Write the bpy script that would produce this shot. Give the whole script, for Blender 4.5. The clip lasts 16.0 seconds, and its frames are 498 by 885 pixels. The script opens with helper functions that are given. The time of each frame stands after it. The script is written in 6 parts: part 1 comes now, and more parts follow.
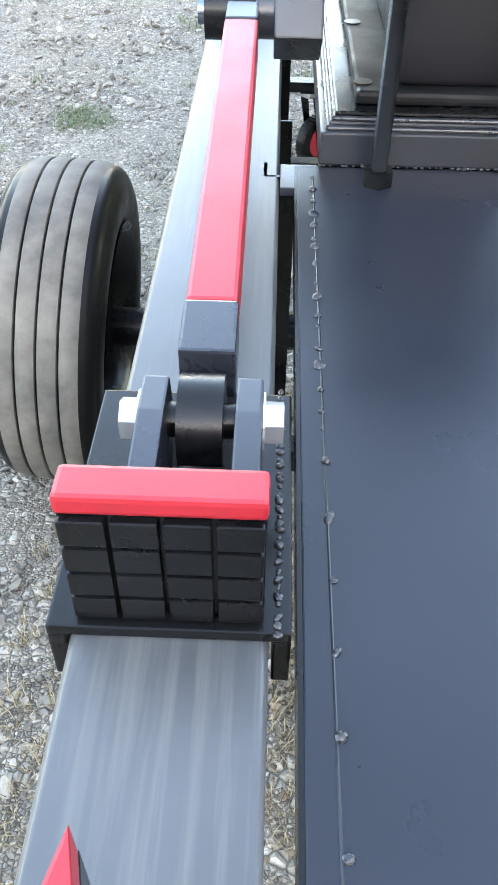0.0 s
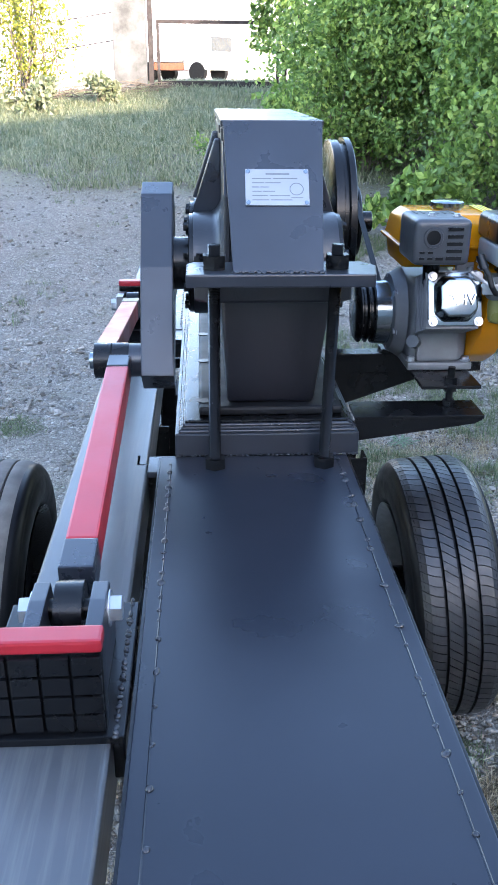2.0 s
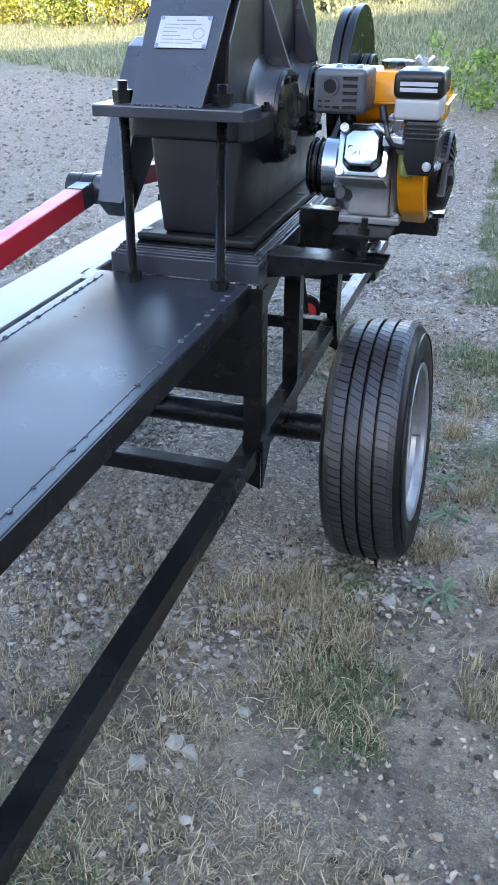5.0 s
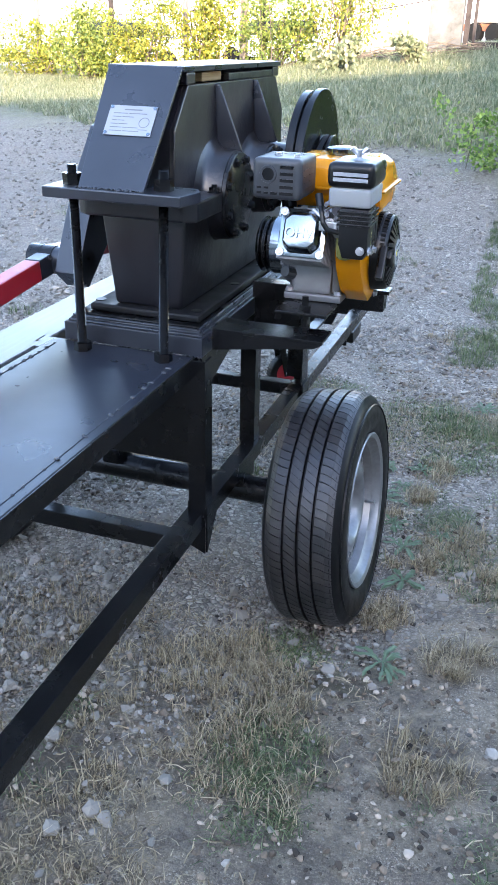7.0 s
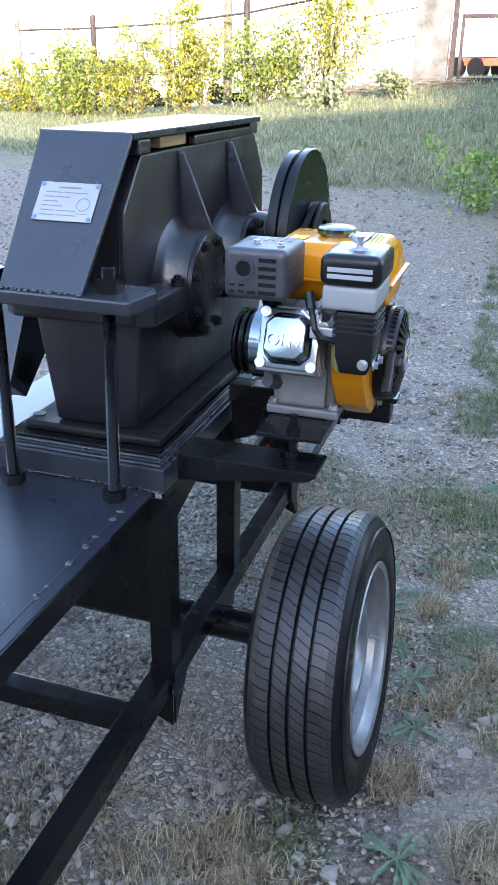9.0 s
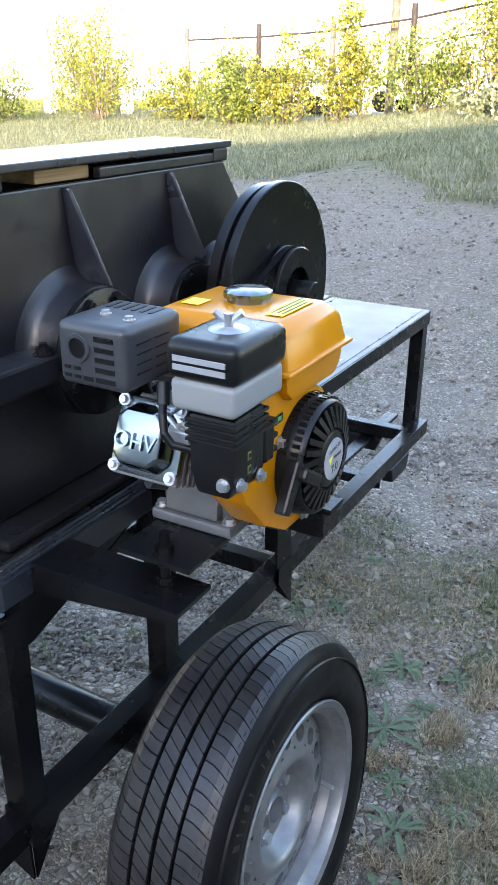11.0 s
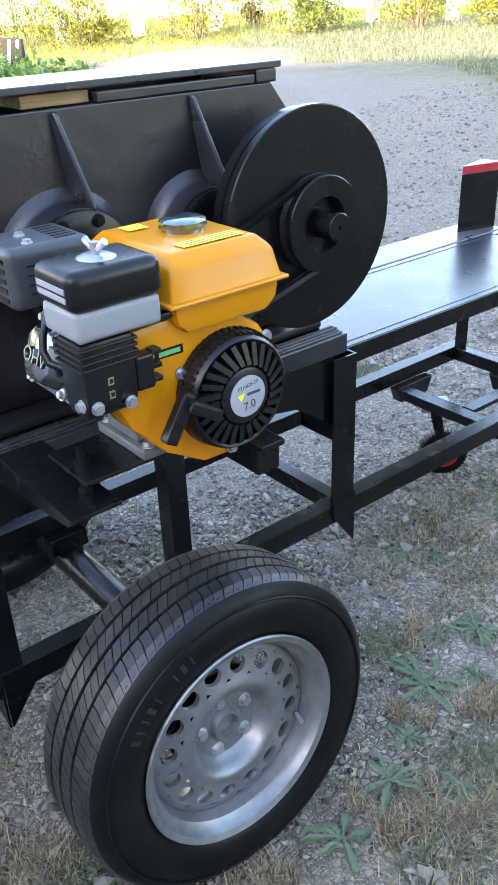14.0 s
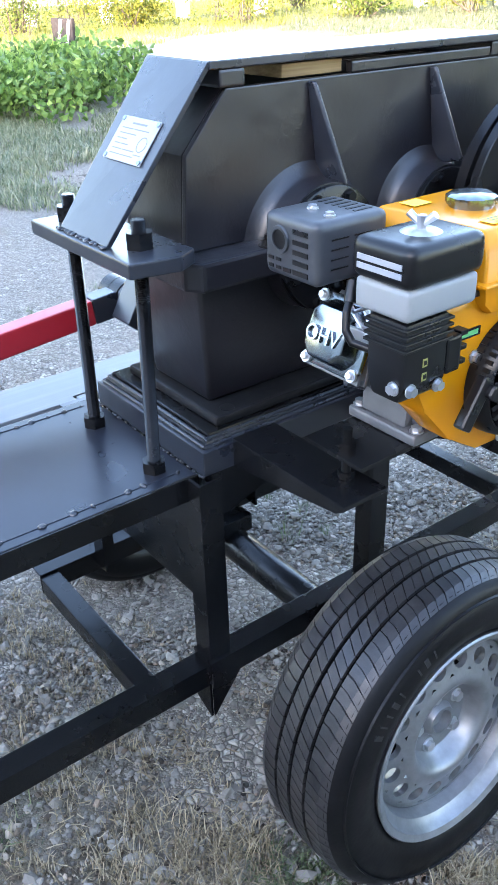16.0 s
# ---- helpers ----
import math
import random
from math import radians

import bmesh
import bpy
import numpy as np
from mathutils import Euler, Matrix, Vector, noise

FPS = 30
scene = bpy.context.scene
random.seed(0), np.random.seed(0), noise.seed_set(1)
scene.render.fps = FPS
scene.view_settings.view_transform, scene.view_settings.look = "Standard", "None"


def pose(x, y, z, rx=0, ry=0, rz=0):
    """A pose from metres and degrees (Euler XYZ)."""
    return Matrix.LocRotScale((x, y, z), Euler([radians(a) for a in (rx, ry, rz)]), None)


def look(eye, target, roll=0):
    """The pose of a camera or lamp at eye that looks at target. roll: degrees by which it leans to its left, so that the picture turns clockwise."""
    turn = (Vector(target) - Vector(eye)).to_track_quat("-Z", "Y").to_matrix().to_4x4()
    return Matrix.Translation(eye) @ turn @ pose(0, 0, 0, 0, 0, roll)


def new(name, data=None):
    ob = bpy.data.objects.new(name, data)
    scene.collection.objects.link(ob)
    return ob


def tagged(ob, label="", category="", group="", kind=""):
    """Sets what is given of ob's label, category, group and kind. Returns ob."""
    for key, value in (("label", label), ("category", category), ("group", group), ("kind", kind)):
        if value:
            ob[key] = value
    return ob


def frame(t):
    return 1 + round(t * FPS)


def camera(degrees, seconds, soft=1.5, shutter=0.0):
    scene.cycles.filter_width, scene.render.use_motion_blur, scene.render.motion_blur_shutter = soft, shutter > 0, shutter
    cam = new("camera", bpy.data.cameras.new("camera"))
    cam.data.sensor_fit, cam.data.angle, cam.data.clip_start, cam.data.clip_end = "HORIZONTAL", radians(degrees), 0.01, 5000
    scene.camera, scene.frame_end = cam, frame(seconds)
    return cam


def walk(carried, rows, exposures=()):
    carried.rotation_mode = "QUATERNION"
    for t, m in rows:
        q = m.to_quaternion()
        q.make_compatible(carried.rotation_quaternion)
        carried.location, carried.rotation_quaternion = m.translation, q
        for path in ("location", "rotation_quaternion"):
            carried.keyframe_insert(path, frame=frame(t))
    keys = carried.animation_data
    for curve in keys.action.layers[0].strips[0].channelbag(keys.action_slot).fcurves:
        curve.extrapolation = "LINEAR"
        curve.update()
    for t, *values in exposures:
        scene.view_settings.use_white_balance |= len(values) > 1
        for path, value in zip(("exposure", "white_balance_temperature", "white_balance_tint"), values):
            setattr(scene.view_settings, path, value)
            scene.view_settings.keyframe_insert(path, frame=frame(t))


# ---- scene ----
cam = camera(33.4, 16.0, 1.1)
EXPO = [(0.0, 4.35, 8300, 14), (0.5, 4.25, 7700, 14), (1.0, 3.6, 7200, 17), (1.5, 3.45, 6400, 17), (3.0, 3.5, 6200, 17), (5.5, 3.6, 6700, 18), (9.0, 3.45, 6400, 18), (10.0, 3.4, 6700, 18), (12.5, 3.5, 7250, 16), (14.5, 3.8, 6800, 17), (16.0, 4.0, 6600, 17)]
PATH = [
    (0, (-0.173, -1.051, 1.289), (-0.213, 0.408, -0.078), 0.8),
    (0.3, (-0.176, -1.058, 1.325), (-0.145, 0.526, 0.105), 3.3),
    (0.5, (-0.171, -1.076, 1.358), (-0.116, 0.562, 0.211), 3.7),
    (0.7, (-0.173, -1.117, 1.388), (-0.095, 0.569, 0.315), 3.9),
    (1, (-0.169, -1.22, 1.43), (-0.082, 0.519, 0.445), 2.2),
    (1.5, (-0.145, -1.379, 1.464), (-0.025, 0.418, 0.593), 1.4),
    (2, (-0.054, -1.443, 1.463), (0.051, 0.388, 0.666), 0.4),
    (2.5, (0.119, -1.448, 1.452), (0.17, 0.388, 0.66), 0.1),
    (3, (0.235, -1.485, 1.433), (0.234, 0.349, 0.635), -0.1),
    (3.2, (0.263, -1.527, 1.434), (0.236, 0.298, 0.617), -0.4),
    (5.3, (0.844, -1.686, 1.373), (0.305, -0.021, 0.404), 0.3),
    (5.5, (0.888, -1.689, 1.38), (0.355, -0.017, 0.419), 0.4),
    (6, (0.922, -1.689, 1.415), (0.387, -0.005, 0.477), 0.9),
    (6.5, (0.929, -1.668, 1.442), (0.374, 0.029, 0.541), 1.1),
    (7, (0.939, -1.639, 1.457), (0.363, 0.064, 0.581), 1.2),
    (7.5, (0.933, -1.593, 1.465), (0.365, 0.118, 0.599), 1.5),
    (8, (0.881, -1.474, 1.465), (0.348, 0.253, 0.609), 1.9),
    (8.5, (0.815, -1.321, 1.478), (0.297, 0.42, 0.641), 1.4),
    (9, (0.813, -1.192, 1.493), (0.25, 0.547, 0.68), 0.8),
    (9.5, (0.896, -1.028, 1.5), (0.265, 0.696, 0.707), 0.9),
    (10, (1.016, -0.891, 1.514), (0.322, 0.81, 0.724), 1.3),
    (10.2, (1.033, -0.851, 1.508), (0.308, 0.836, 0.716), 1.3),
    (12.3, (1.295, -0.336, 1.519), (0.063, 0.991, 0.671), -1.1),
    (12.5, (1.379, -0.307, 1.515), (0.107, 0.971, 0.651), -1.1),
    (13, (1.467, -0.305, 1.526), (0.14, 0.88, 0.613), -1.7),
    (13.5, (1.48, -0.315, 1.522), (0.117, 0.807, 0.581), -2.3),
    (14, (1.489, -0.314, 1.522), (0.109, 0.769, 0.563), -2.4),
    (14.5, (1.467, -0.322, 1.518), (0.075, 0.728, 0.538), -1.9),
    (15, (1.388, -0.352, 1.502), (-0.021, 0.657, 0.503), -1.4),
    (15.5, (1.31, -0.422, 1.511), (-0.098, 0.594, 0.517), -1.3),
    (16, (1.228, -0.578, 1.507), (-0.173, 0.453, 0.523), -1.8),
]
walk(cam, [(t, look(eye, target, roll)) for t, eye, target, roll in PATH], EXPO)

# ---- light ----
SUN_EL, SUN_FROM = 15.0, (0.35, -0.94)
sun_rot = math.atan2(SUN_FROM[0], SUN_FROM[1])
world = bpy.data.worlds.new("sky")
scene.world = world
world.use_nodes = True
wn = world.node_tree
wn.nodes.clear()
sky = wn.nodes.new("ShaderNodeTexSky")
sky.sky_type = "NISHITA"
sky.sun_disc = False
sky.sun_elevation = radians(SUN_EL)
sky.sun_rotation = sun_rot
sky.air_density, sky.dust_density, sky.ozone_density = 1.0, 1.0, 1.3
wb = wn.nodes.new("ShaderNodeBackground")
wb.inputs["Strength"].default_value = 0.15
wo = wn.nodes.new("ShaderNodeOutputWorld")
wn.links.new(sky.outputs[0], wb.inputs["Color"])
wn.links.new(wb.outputs[0], wo.inputs["Surface"])
sun = new("sun", bpy.data.lights.new("sun", "SUN"))
sun.data.energy = 2.1
sun.data.angle = radians(0.6)
sun.data.color = (1.0, 0.9, 0.74)
_sd = Vector((SUN_FROM[0], SUN_FROM[1], 0)).normalized() * math.cos(radians(SUN_EL)) + Vector((0, 0, math.sin(radians(SUN_EL))))
sun.matrix_world = look(_sd * 60, (0, 0, 0))

# ---- materials ----
rng = random.Random(7)


class Mat:
    """A node material with a principled shader and small helpers to wire it."""

    def __init__(self, name, color=(0.5, 0.5, 0.5), rough=0.5, metal=0.0):
        self.m = bpy.data.materials.new(name)
        self.m.use_nodes = True
        self.t = self.m.node_tree
        self.b = self.t.nodes["Principled BSDF"]
        self.b.inputs["Base Color"].default_value = (*color, 1)
        self.b.inputs["Roughness"].default_value = rough
        self.b.inputs["Metallic"].default_value = metal
        self.coord = self.t.nodes.new("ShaderNodeTexCoord").outputs["Object"]

    def node(self, kind, **inp):
        n = self.t.nodes.new(kind)
        for k, v in inp.items():
            n.inputs[k.replace("_", " ")].default_value = v
        return n

    def link(self, a, b):
        self.t.links.new(a, b)

    def scaled(self, sx, sy, sz):
        n = self.t.nodes.new("ShaderNodeMapping")
        n.inputs["Scale"].default_value = (sx, sy, sz)
        self.link(self.coord, n.inputs["Vector"])
        return n.outputs[0]

    def noise(self, scale, detail=4.0, rough=0.55, vec=None, distortion=0.0):
        n = self.node("ShaderNodeTexNoise", Scale=scale, Detail=detail, Roughness=rough, Distortion=distortion)
        self.link(vec or self.coord, n.inputs["Vector"])
        return n.outputs["Fac"]

    def ramp(self, fac, *stops):
        n = self.t.nodes.new("ShaderNodeValToRGB")
        el = n.color_ramp.elements
        while len(el) < len(stops):
            el.new(0.5)
        for e, (p, c) in zip(el, stops):
            e.position = p
            e.color = (*c, 1) if isinstance(c, tuple) else (c, c, c, 1)
        self.link(fac, n.inputs[0])
        return n.outputs[0]

    def mix(self, fac, a, b, mode="MIX"):
        n = self.t.nodes.new("ShaderNodeMix")
        n.data_type = "RGBA"
        n.blend_type = mode
        for v, s in ((fac, n.inputs[0]), (a, n.inputs[6]), (b, n.inputs[7])):
            if hasattr(v, "is_linked"):
                self.link(v, s)
            else:
                s.default_value = v if not isinstance(v, tuple) else (*v, 1)
        return n.outputs[2]

    def math(self, op, a, b=0.0):
        n = self.t.nodes.new("ShaderNodeMath")
        n.operation = op
        for v, s in ((a, n.inputs[0]), (b, n.inputs[1])):
            if hasattr(v, "is_linked"):
                self.link(v, s)
            else:
                s.default_value = v
        return n.outputs[0]

    def color(self, out):
        self.link(out, self.b.inputs["Base Color"])
        return self

    def rough(self, out):
        self.link(out, self.b.inputs["Roughness"])
        return self

    def bump(self, fac, strength=0.3, dist=0.002):
        n = self.node("ShaderNodeBump", Strength=strength, Distance=dist)
        self.link(fac, n.inputs["Height"])
        self.link(n.outputs[0], self.b.inputs["Normal"])
        return self


def paint(name, color, rough=0.35, var=0.25, bump=0.12, grain=90.0, spec=0.5):
    """Brushed-on metal paint with slight unevenness and dust."""
    m = Mat(name, color, rough)
    big = m.noise(6.0, 5)
    fine = m.noise(grain, 3)
    dark = tuple(c * (1 - var) for c in color)
    light = tuple(min(1, c * (1 + var) + 0.004) for c in color)
    m.color(m.ramp(big, (0.3, dark), (0.7, light)))
    m.rough(m.ramp(m.noise(14.0, 6), (0.3, rough * 0.8), (0.75, min(1, rough * 1.35))))
    m.bump(fine, bump, 0.001)
    m.b.inputs["Specular IOR Level"].default_value = spec
    return m.m


M_BLACK = paint("black_paint", (0.003, 0.0031, 0.0036), 0.24, spec=0.26)
M_SHEET = Mat("black_sheet_paint", (0.02, 0.022, 0.027), 0.3)
M_SHEET.color(M_SHEET.ramp(M_SHEET.noise(3.5, 6), (0.3, (0.0105, 0.0127, 0.0185)), (0.75, (0.016, 0.019, 0.027))))
M_SHEET.rough(M_SHEET.ramp(M_SHEET.noise(9, 5), (0.3, 0.26), (0.75, 0.36)))
M_SHEET.bump(M_SHEET.noise(2.2, 3), 0.15, 0.004)
M_SHEET.b.inputs["Specular IOR Level"].default_value = 0.32
M_SHEET = M_SHEET.m
M_SLATE = paint("slate_plate_paint", (0.014, 0.0165, 0.023), 0.3, 0.2, 0.1, spec=0.6)
M_CAST = Mat("cast_iron_black_paint", (0.006, 0.006, 0.007), 0.3)
_n = M_CAST.noise(11, 4, 0.5)
_w = M_CAST.noise(90, 3, 0.5, None, 0.8)
_k = M_CAST.ramp(M_CAST.noise(7, 3), (0.46, 0.0), (0.62, 1.0))
M_CAST.color(M_CAST.ramp(M_CAST.noise(5, 5), (0.3, (0.0055, 0.005, 0.0068)), (0.75, (0.0105, 0.0093, 0.0122))))
M_CAST.rough(M_CAST.ramp(M_CAST.noise(18, 5), (0.3, 0.3), (0.8, 0.44)))
M_CAST.bump(M_CAST.math("ADD", _n, M_CAST.math("MULTIPLY", M_CAST.math("MULTIPLY", _w, _k), 0.5)), 0.4, 0.005)
M_CAST.b.inputs["Specular IOR Level"].default_value = 0.65
M_CAST = M_CAST.m
M_BEAM = Mat("worn_grey_beam_paint", (0.07, 0.075, 0.082), 0.4)
_s = M_BEAM.noise(30, 6, 0.6, M_BEAM.scaled(3.0, 0.12, 1.0))
M_BEAM.color(M_BEAM.mix(M_BEAM.ramp(_s, (0.5, 0.0), (0.8, 1.0)), M_BEAM.ramp(M_BEAM.noise(4, 5), (0.3, (0.05, 0.053, 0.056)), (0.7, (0.078, 0.08, 0.084))), (0.12, 0.118, 0.112)))
M_BEAM.rough(M_BEAM.ramp(_s, (0.3, 0.28), (0.7, 0.4)))
M_BEAM.bump(_s, 0.2, 0.001)
M_BEAM = M_BEAM.m
M_RED = paint("red_paint", (0.33, 0.012, 0.02), 0.36, 0.12, 0.08)
M_ORANGE = paint("orange_engine_paint", (0.52, 0.195, 0.002), 0.2, 0.05, 0.02, spec=0.28)
M_ZINC = paint("zinc_steel", (0.46, 0.47, 0.49), 0.36, 0.15, 0.05)
M_ZINC.node_tree.nodes["Principled BSDF"].inputs["Metallic"].default_value = 0.85
M_ALU = Mat("cast_aluminium", (0.3, 0.31, 0.32), 0.52, 0.45)
M_ALU.bump(M_ALU.noise(160, 3), 0.25, 0.0008)
M_ALU.color(M_ALU.ramp(M_ALU.noise(12, 5), (0.3, (0.12, 0.124, 0.128)), (0.7, (0.19, 0.194, 0.2))))
M_ALU = M_ALU.m
M_STEEL = Mat("polished_steel", (0.24, 0.275, 0.3), 0.18, 1.0)
M_STEEL.rough(M_STEEL.ramp(M_STEEL.noise(20, 4), (0.3, 0.14), (0.7, 0.26)))
M_STEEL = M_STEEL.m
M_GREYPL = paint("dark_grey_muffler_paint", (0.034, 0.037, 0.042), 0.4, 0.15, 0.08)
M_BLKPL = paint("black_plastic", (0.004, 0.004, 0.0046), 0.3, 0.2, 0.06, 200, 0.3)
M_WHITEPL = paint("translucent_white_plastic", (0.21, 0.22, 0.225), 0.45, 0.05, 0.02)
M_RUBBER = Mat("tyre_rubber", (0.022, 0.022, 0.023), 0.52)
M_RUBBER.color(M_RUBBER.ramp(M_RUBBER.noise(11, 6, 0.65), (0.35, (0.0035, 0.0035, 0.004)), (0.75, (0.0095, 0.009, 0.009))))
M_RUBBER.bump(M_RUBBER.noise(120, 4), 0.25, 0.001)
M_RUBBER.rough(M_RUBBER.ramp(M_RUBBER.noise(24, 5), (0.3, 0.3), (0.7, 0.48)))
M_RUBBER.b.inputs["Specular IOR Level"].default_value = 0.13
M_RUBBER = M_RUBBER.m
M_TREAD = Mat("tyre_tread_rubber", (0.007, 0.007, 0.0075), 0.4)
M_TREAD.color(M_TREAD.ramp(M_TREAD.noise(14, 6, 0.65), (0.35, (0.01, 0.01, 0.0112)), (0.75, (0.034, 0.031, 0.03))))
M_TREAD.rough(M_TREAD.ramp(M_TREAD.noise(30, 5), (0.3, 0.3), (0.7, 0.55)))
M_TREAD.bump(M_TREAD.noise(160, 4), 0.3, 0.001)
M_TREAD.b.inputs["Specular IOR Level"].default_value = 0.5
M_TREAD = M_TREAD.m
M_DUSTY = Mat("dusty_tyre_rubber", (0.06, 0.055, 0.05), 0.85)
M_DUSTY.color(M_DUSTY.ramp(M_DUSTY.noise(9, 6, 0.65), (0.3, (0.05, 0.046, 0.042)), (0.7, (0.16, 0.142, 0.12))))
M_DUSTY.bump(M_DUSTY.noise(90, 4), 0.3, 0.001)
M_DUSTY = M_DUSTY.m
M_SILVER = Mat("silver_wheel_paint", (0.3, 0.31, 0.32), 0.42, 0.6)
_d = M_SILVER.ramp(M_SILVER.noise(7, 7, 0.7), (0.5, 0.0), (0.75, 0.6))
M_SILVER.color(M_SILVER.mix(_d, M_SILVER.ramp(M_SILVER.noise(45, 5, 0.6), (0.3, (0.165, 0.168, 0.172)), (0.7, (0.22, 0.224, 0.228))), (0.12, 0.114, 0.104)))
M_SILVER.rough(M_SILVER.ramp(_d, (0.0, 0.36), (1.0, 0.6)))
M_SILVER.bump(M_SILVER.noise(140, 3), 0.12, 0.0008)
M_SILVER = M_SILVER.m
M_PLATE = paint("engraved_metal_label", (0.27, 0.28, 0.3), 0.4, 0.1, 0.02)
M_ETCH = paint("faint_etched_print", (0.12, 0.125, 0.135), 0.5, 0.3, 0.02)
M_INK = paint("label_print", (0.03, 0.032, 0.04), 0.6, 0.1, 0.02)
M_YELLOW = paint("yellow_sticker", (0.85, 0.75, 0.03), 0.5, 0.05, 0.02)
M_BRASS = paint("olive_zinc_bowl", (0.2, 0.195, 0.06), 0.3, 0.1, 0.04)
M_GREEN = paint("green_sticker", (0.1, 0.35, 0.12), 0.5, 0.05, 0.02)
M_WELD = paint("weld_bead", (0.012, 0.0135, 0.018), 0.28, 0.3, 0.3, 300, 0.6)
# concrete tone lowered: the gate post's dappled shade is in the colour
M_CONC = Mat("weathered_concrete", (0.4, 0.38, 0.35), 0.9)
M_CONC.color(M_CONC.ramp(M_CONC.noise(3, 7, 0.65), (0.3, (0.06, 0.056, 0.052)), (0.7, (0.15, 0.142, 0.132))))
M_CONC.bump(M_CONC.noise(40, 5), 0.4, 0.01)
M_CONC = M_CONC.m
M_REDOX = paint("orange_brown_primer", (0.2, 0.06, 0.025), 0.7, 0.3, 0.2, 30)
# rust brown, darkened so that the colour carries the gate's shade
M_RUST = paint("rusty_steel", (0.024, 0.015, 0.012), 0.8, 0.4, 0.5, 40)
# streaky tan that stands for sunlit ground in the gap under the lid
M_GAPLIT = Mat("old_plank_wood", (0.35, 0.22, 0.1), 0.7)
M_GAPLIT.color(M_GAPLIT.ramp(M_GAPLIT.noise(30, 5, 0.6, M_GAPLIT.scaled(1, 0.08, 3)), (0.3, (0.2, 0.11, 0.04)), (0.7, (0.5, 0.33, 0.15))))
M_GAPLIT = M_GAPLIT.m
M_WALL = Mat("pale_render_wall", (0.6, 0.58, 0.53), 0.9)
M_WALL.color(M_WALL.ramp(M_WALL.noise(0.6, 6, 0.65), (0.3, (0.62, 0.6, 0.55)), (0.7, (0.78, 0.76, 0.7))))
M_WALL = M_WALL.m
M_GREYSHEET = paint("grey_sheet_wall", (0.3, 0.31, 0.32), 0.8, 0.2, 0.2, 3)
M_WHITE = paint("white_vehicle_paint", (0.78, 0.78, 0.77), 0.35, 0.05, 0.02)
M_GLASS = paint("dark_window_glass", (0.02, 0.025, 0.03), 0.08, 0.1, 0.0)
M_BARK = paint("bark", (0.12, 0.09, 0.065), 0.9, 0.4, 0.8, 60)


def leaf_mat(name, c0, c1, c2):
    """Leaves: a colour for each leaf of its own, with some light through the blade."""
    m = Mat(name, c1, 0.5)
    g = m.t.nodes.new("ShaderNodeNewGeometry")
    col = m.ramp(g.outputs["Random Per Island"], (0.0, c0), (0.55, c1), (1.0, c2))
    m.color(col)
    tr = m.node("ShaderNodeBsdfTranslucent")
    m.link(col, tr.inputs["Color"])
    mx = m.node("ShaderNodeMixShader", Fac=0.35)
    out = m.t.nodes["Material Output"]
    m.link(m.b.outputs[0], mx.inputs[1])
    m.link(tr.outputs[0], mx.inputs[2])
    m.link(mx.outputs[0], out.inputs["Surface"])
    return m.m


M_LEAF = leaf_mat("green_leaves", (0.06, 0.11, 0.02), (0.15, 0.25, 0.05), (0.33, 0.42, 0.1))
M_LEAFY = leaf_mat("yellowing_leaves", (0.07, 0.1, 0.012), (0.2, 0.205, 0.022), (0.36, 0.3, 0.035))
M_LEAFG = leaf_mat("light_green_leaves", (0.06, 0.095, 0.016), (0.16, 0.2, 0.035), (0.28, 0.28, 0.05))
M_GRASS = leaf_mat("grey_green_grass", (0.09, 0.115, 0.05), (0.2, 0.215, 0.115), (0.38, 0.35, 0.215))
# brighter, yellower copy of the grass above, with sunlight put into the colour
M_SUNGRASS = leaf_mat("yellow_green_verge_grass", (0.16, 0.18, 0.03), (0.34, 0.34, 0.07), (0.5, 0.43, 0.12))
M_DRY = leaf_mat("dry_grass", (0.09, 0.066, 0.04), (0.3, 0.235, 0.14), (0.46, 0.38, 0.25))
M_WEED = leaf_mat("weed_leaves", (0.035, 0.055, 0.02), (0.1, 0.135, 0.055), (0.21, 0.23, 0.11))
M_DOCK = leaf_mat("grey_green_weed_leaves", (0.075, 0.115, 0.06), (0.14, 0.2, 0.115), (0.21, 0.265, 0.165))
M_STONE = Mat("gravel_stones", (0.3, 0.3, 0.3), 0.85)
_g = M_STONE.t.nodes.new("ShaderNodeNewGeometry")
M_STONE.color(M_STONE.mix(M_STONE.ramp(M_STONE.noise(70, 5), (0.35, 0.0), (0.7, 0.5)), M_STONE.ramp(_g.outputs["Random Per Island"], (0.0, (0.05, 0.044, 0.038)), (0.35, (0.16, 0.142, 0.12)), (0.75, (0.23, 0.207, 0.176)), (1.0, (0.32, 0.292, 0.252))), (0.18, 0.158, 0.128)))
M_STONE.bump(M_STONE.noise(140, 4), 0.4, 0.002)
M_STONE = M_STONE.m

M_GRIT = Mat("soil_crumbs", (0.17, 0.135, 0.1), 0.95)
_g = M_GRIT.t.nodes.new("ShaderNodeNewGeometry")
M_GRIT.color(M_GRIT.ramp(_g.outputs["Random Per Island"], (0.0, (0.02, 0.015, 0.011)), (0.45, (0.13, 0.096, 0.066)), (0.8, (0.27, 0.205, 0.145)), (1.0, (0.36, 0.3, 0.235))))
M_GRIT = M_GRIT.m
M_MATTE = paint("dull_black_primer", (0.005, 0.005, 0.0058), 0.5, 0.4, 0.3, 60, 0.25)

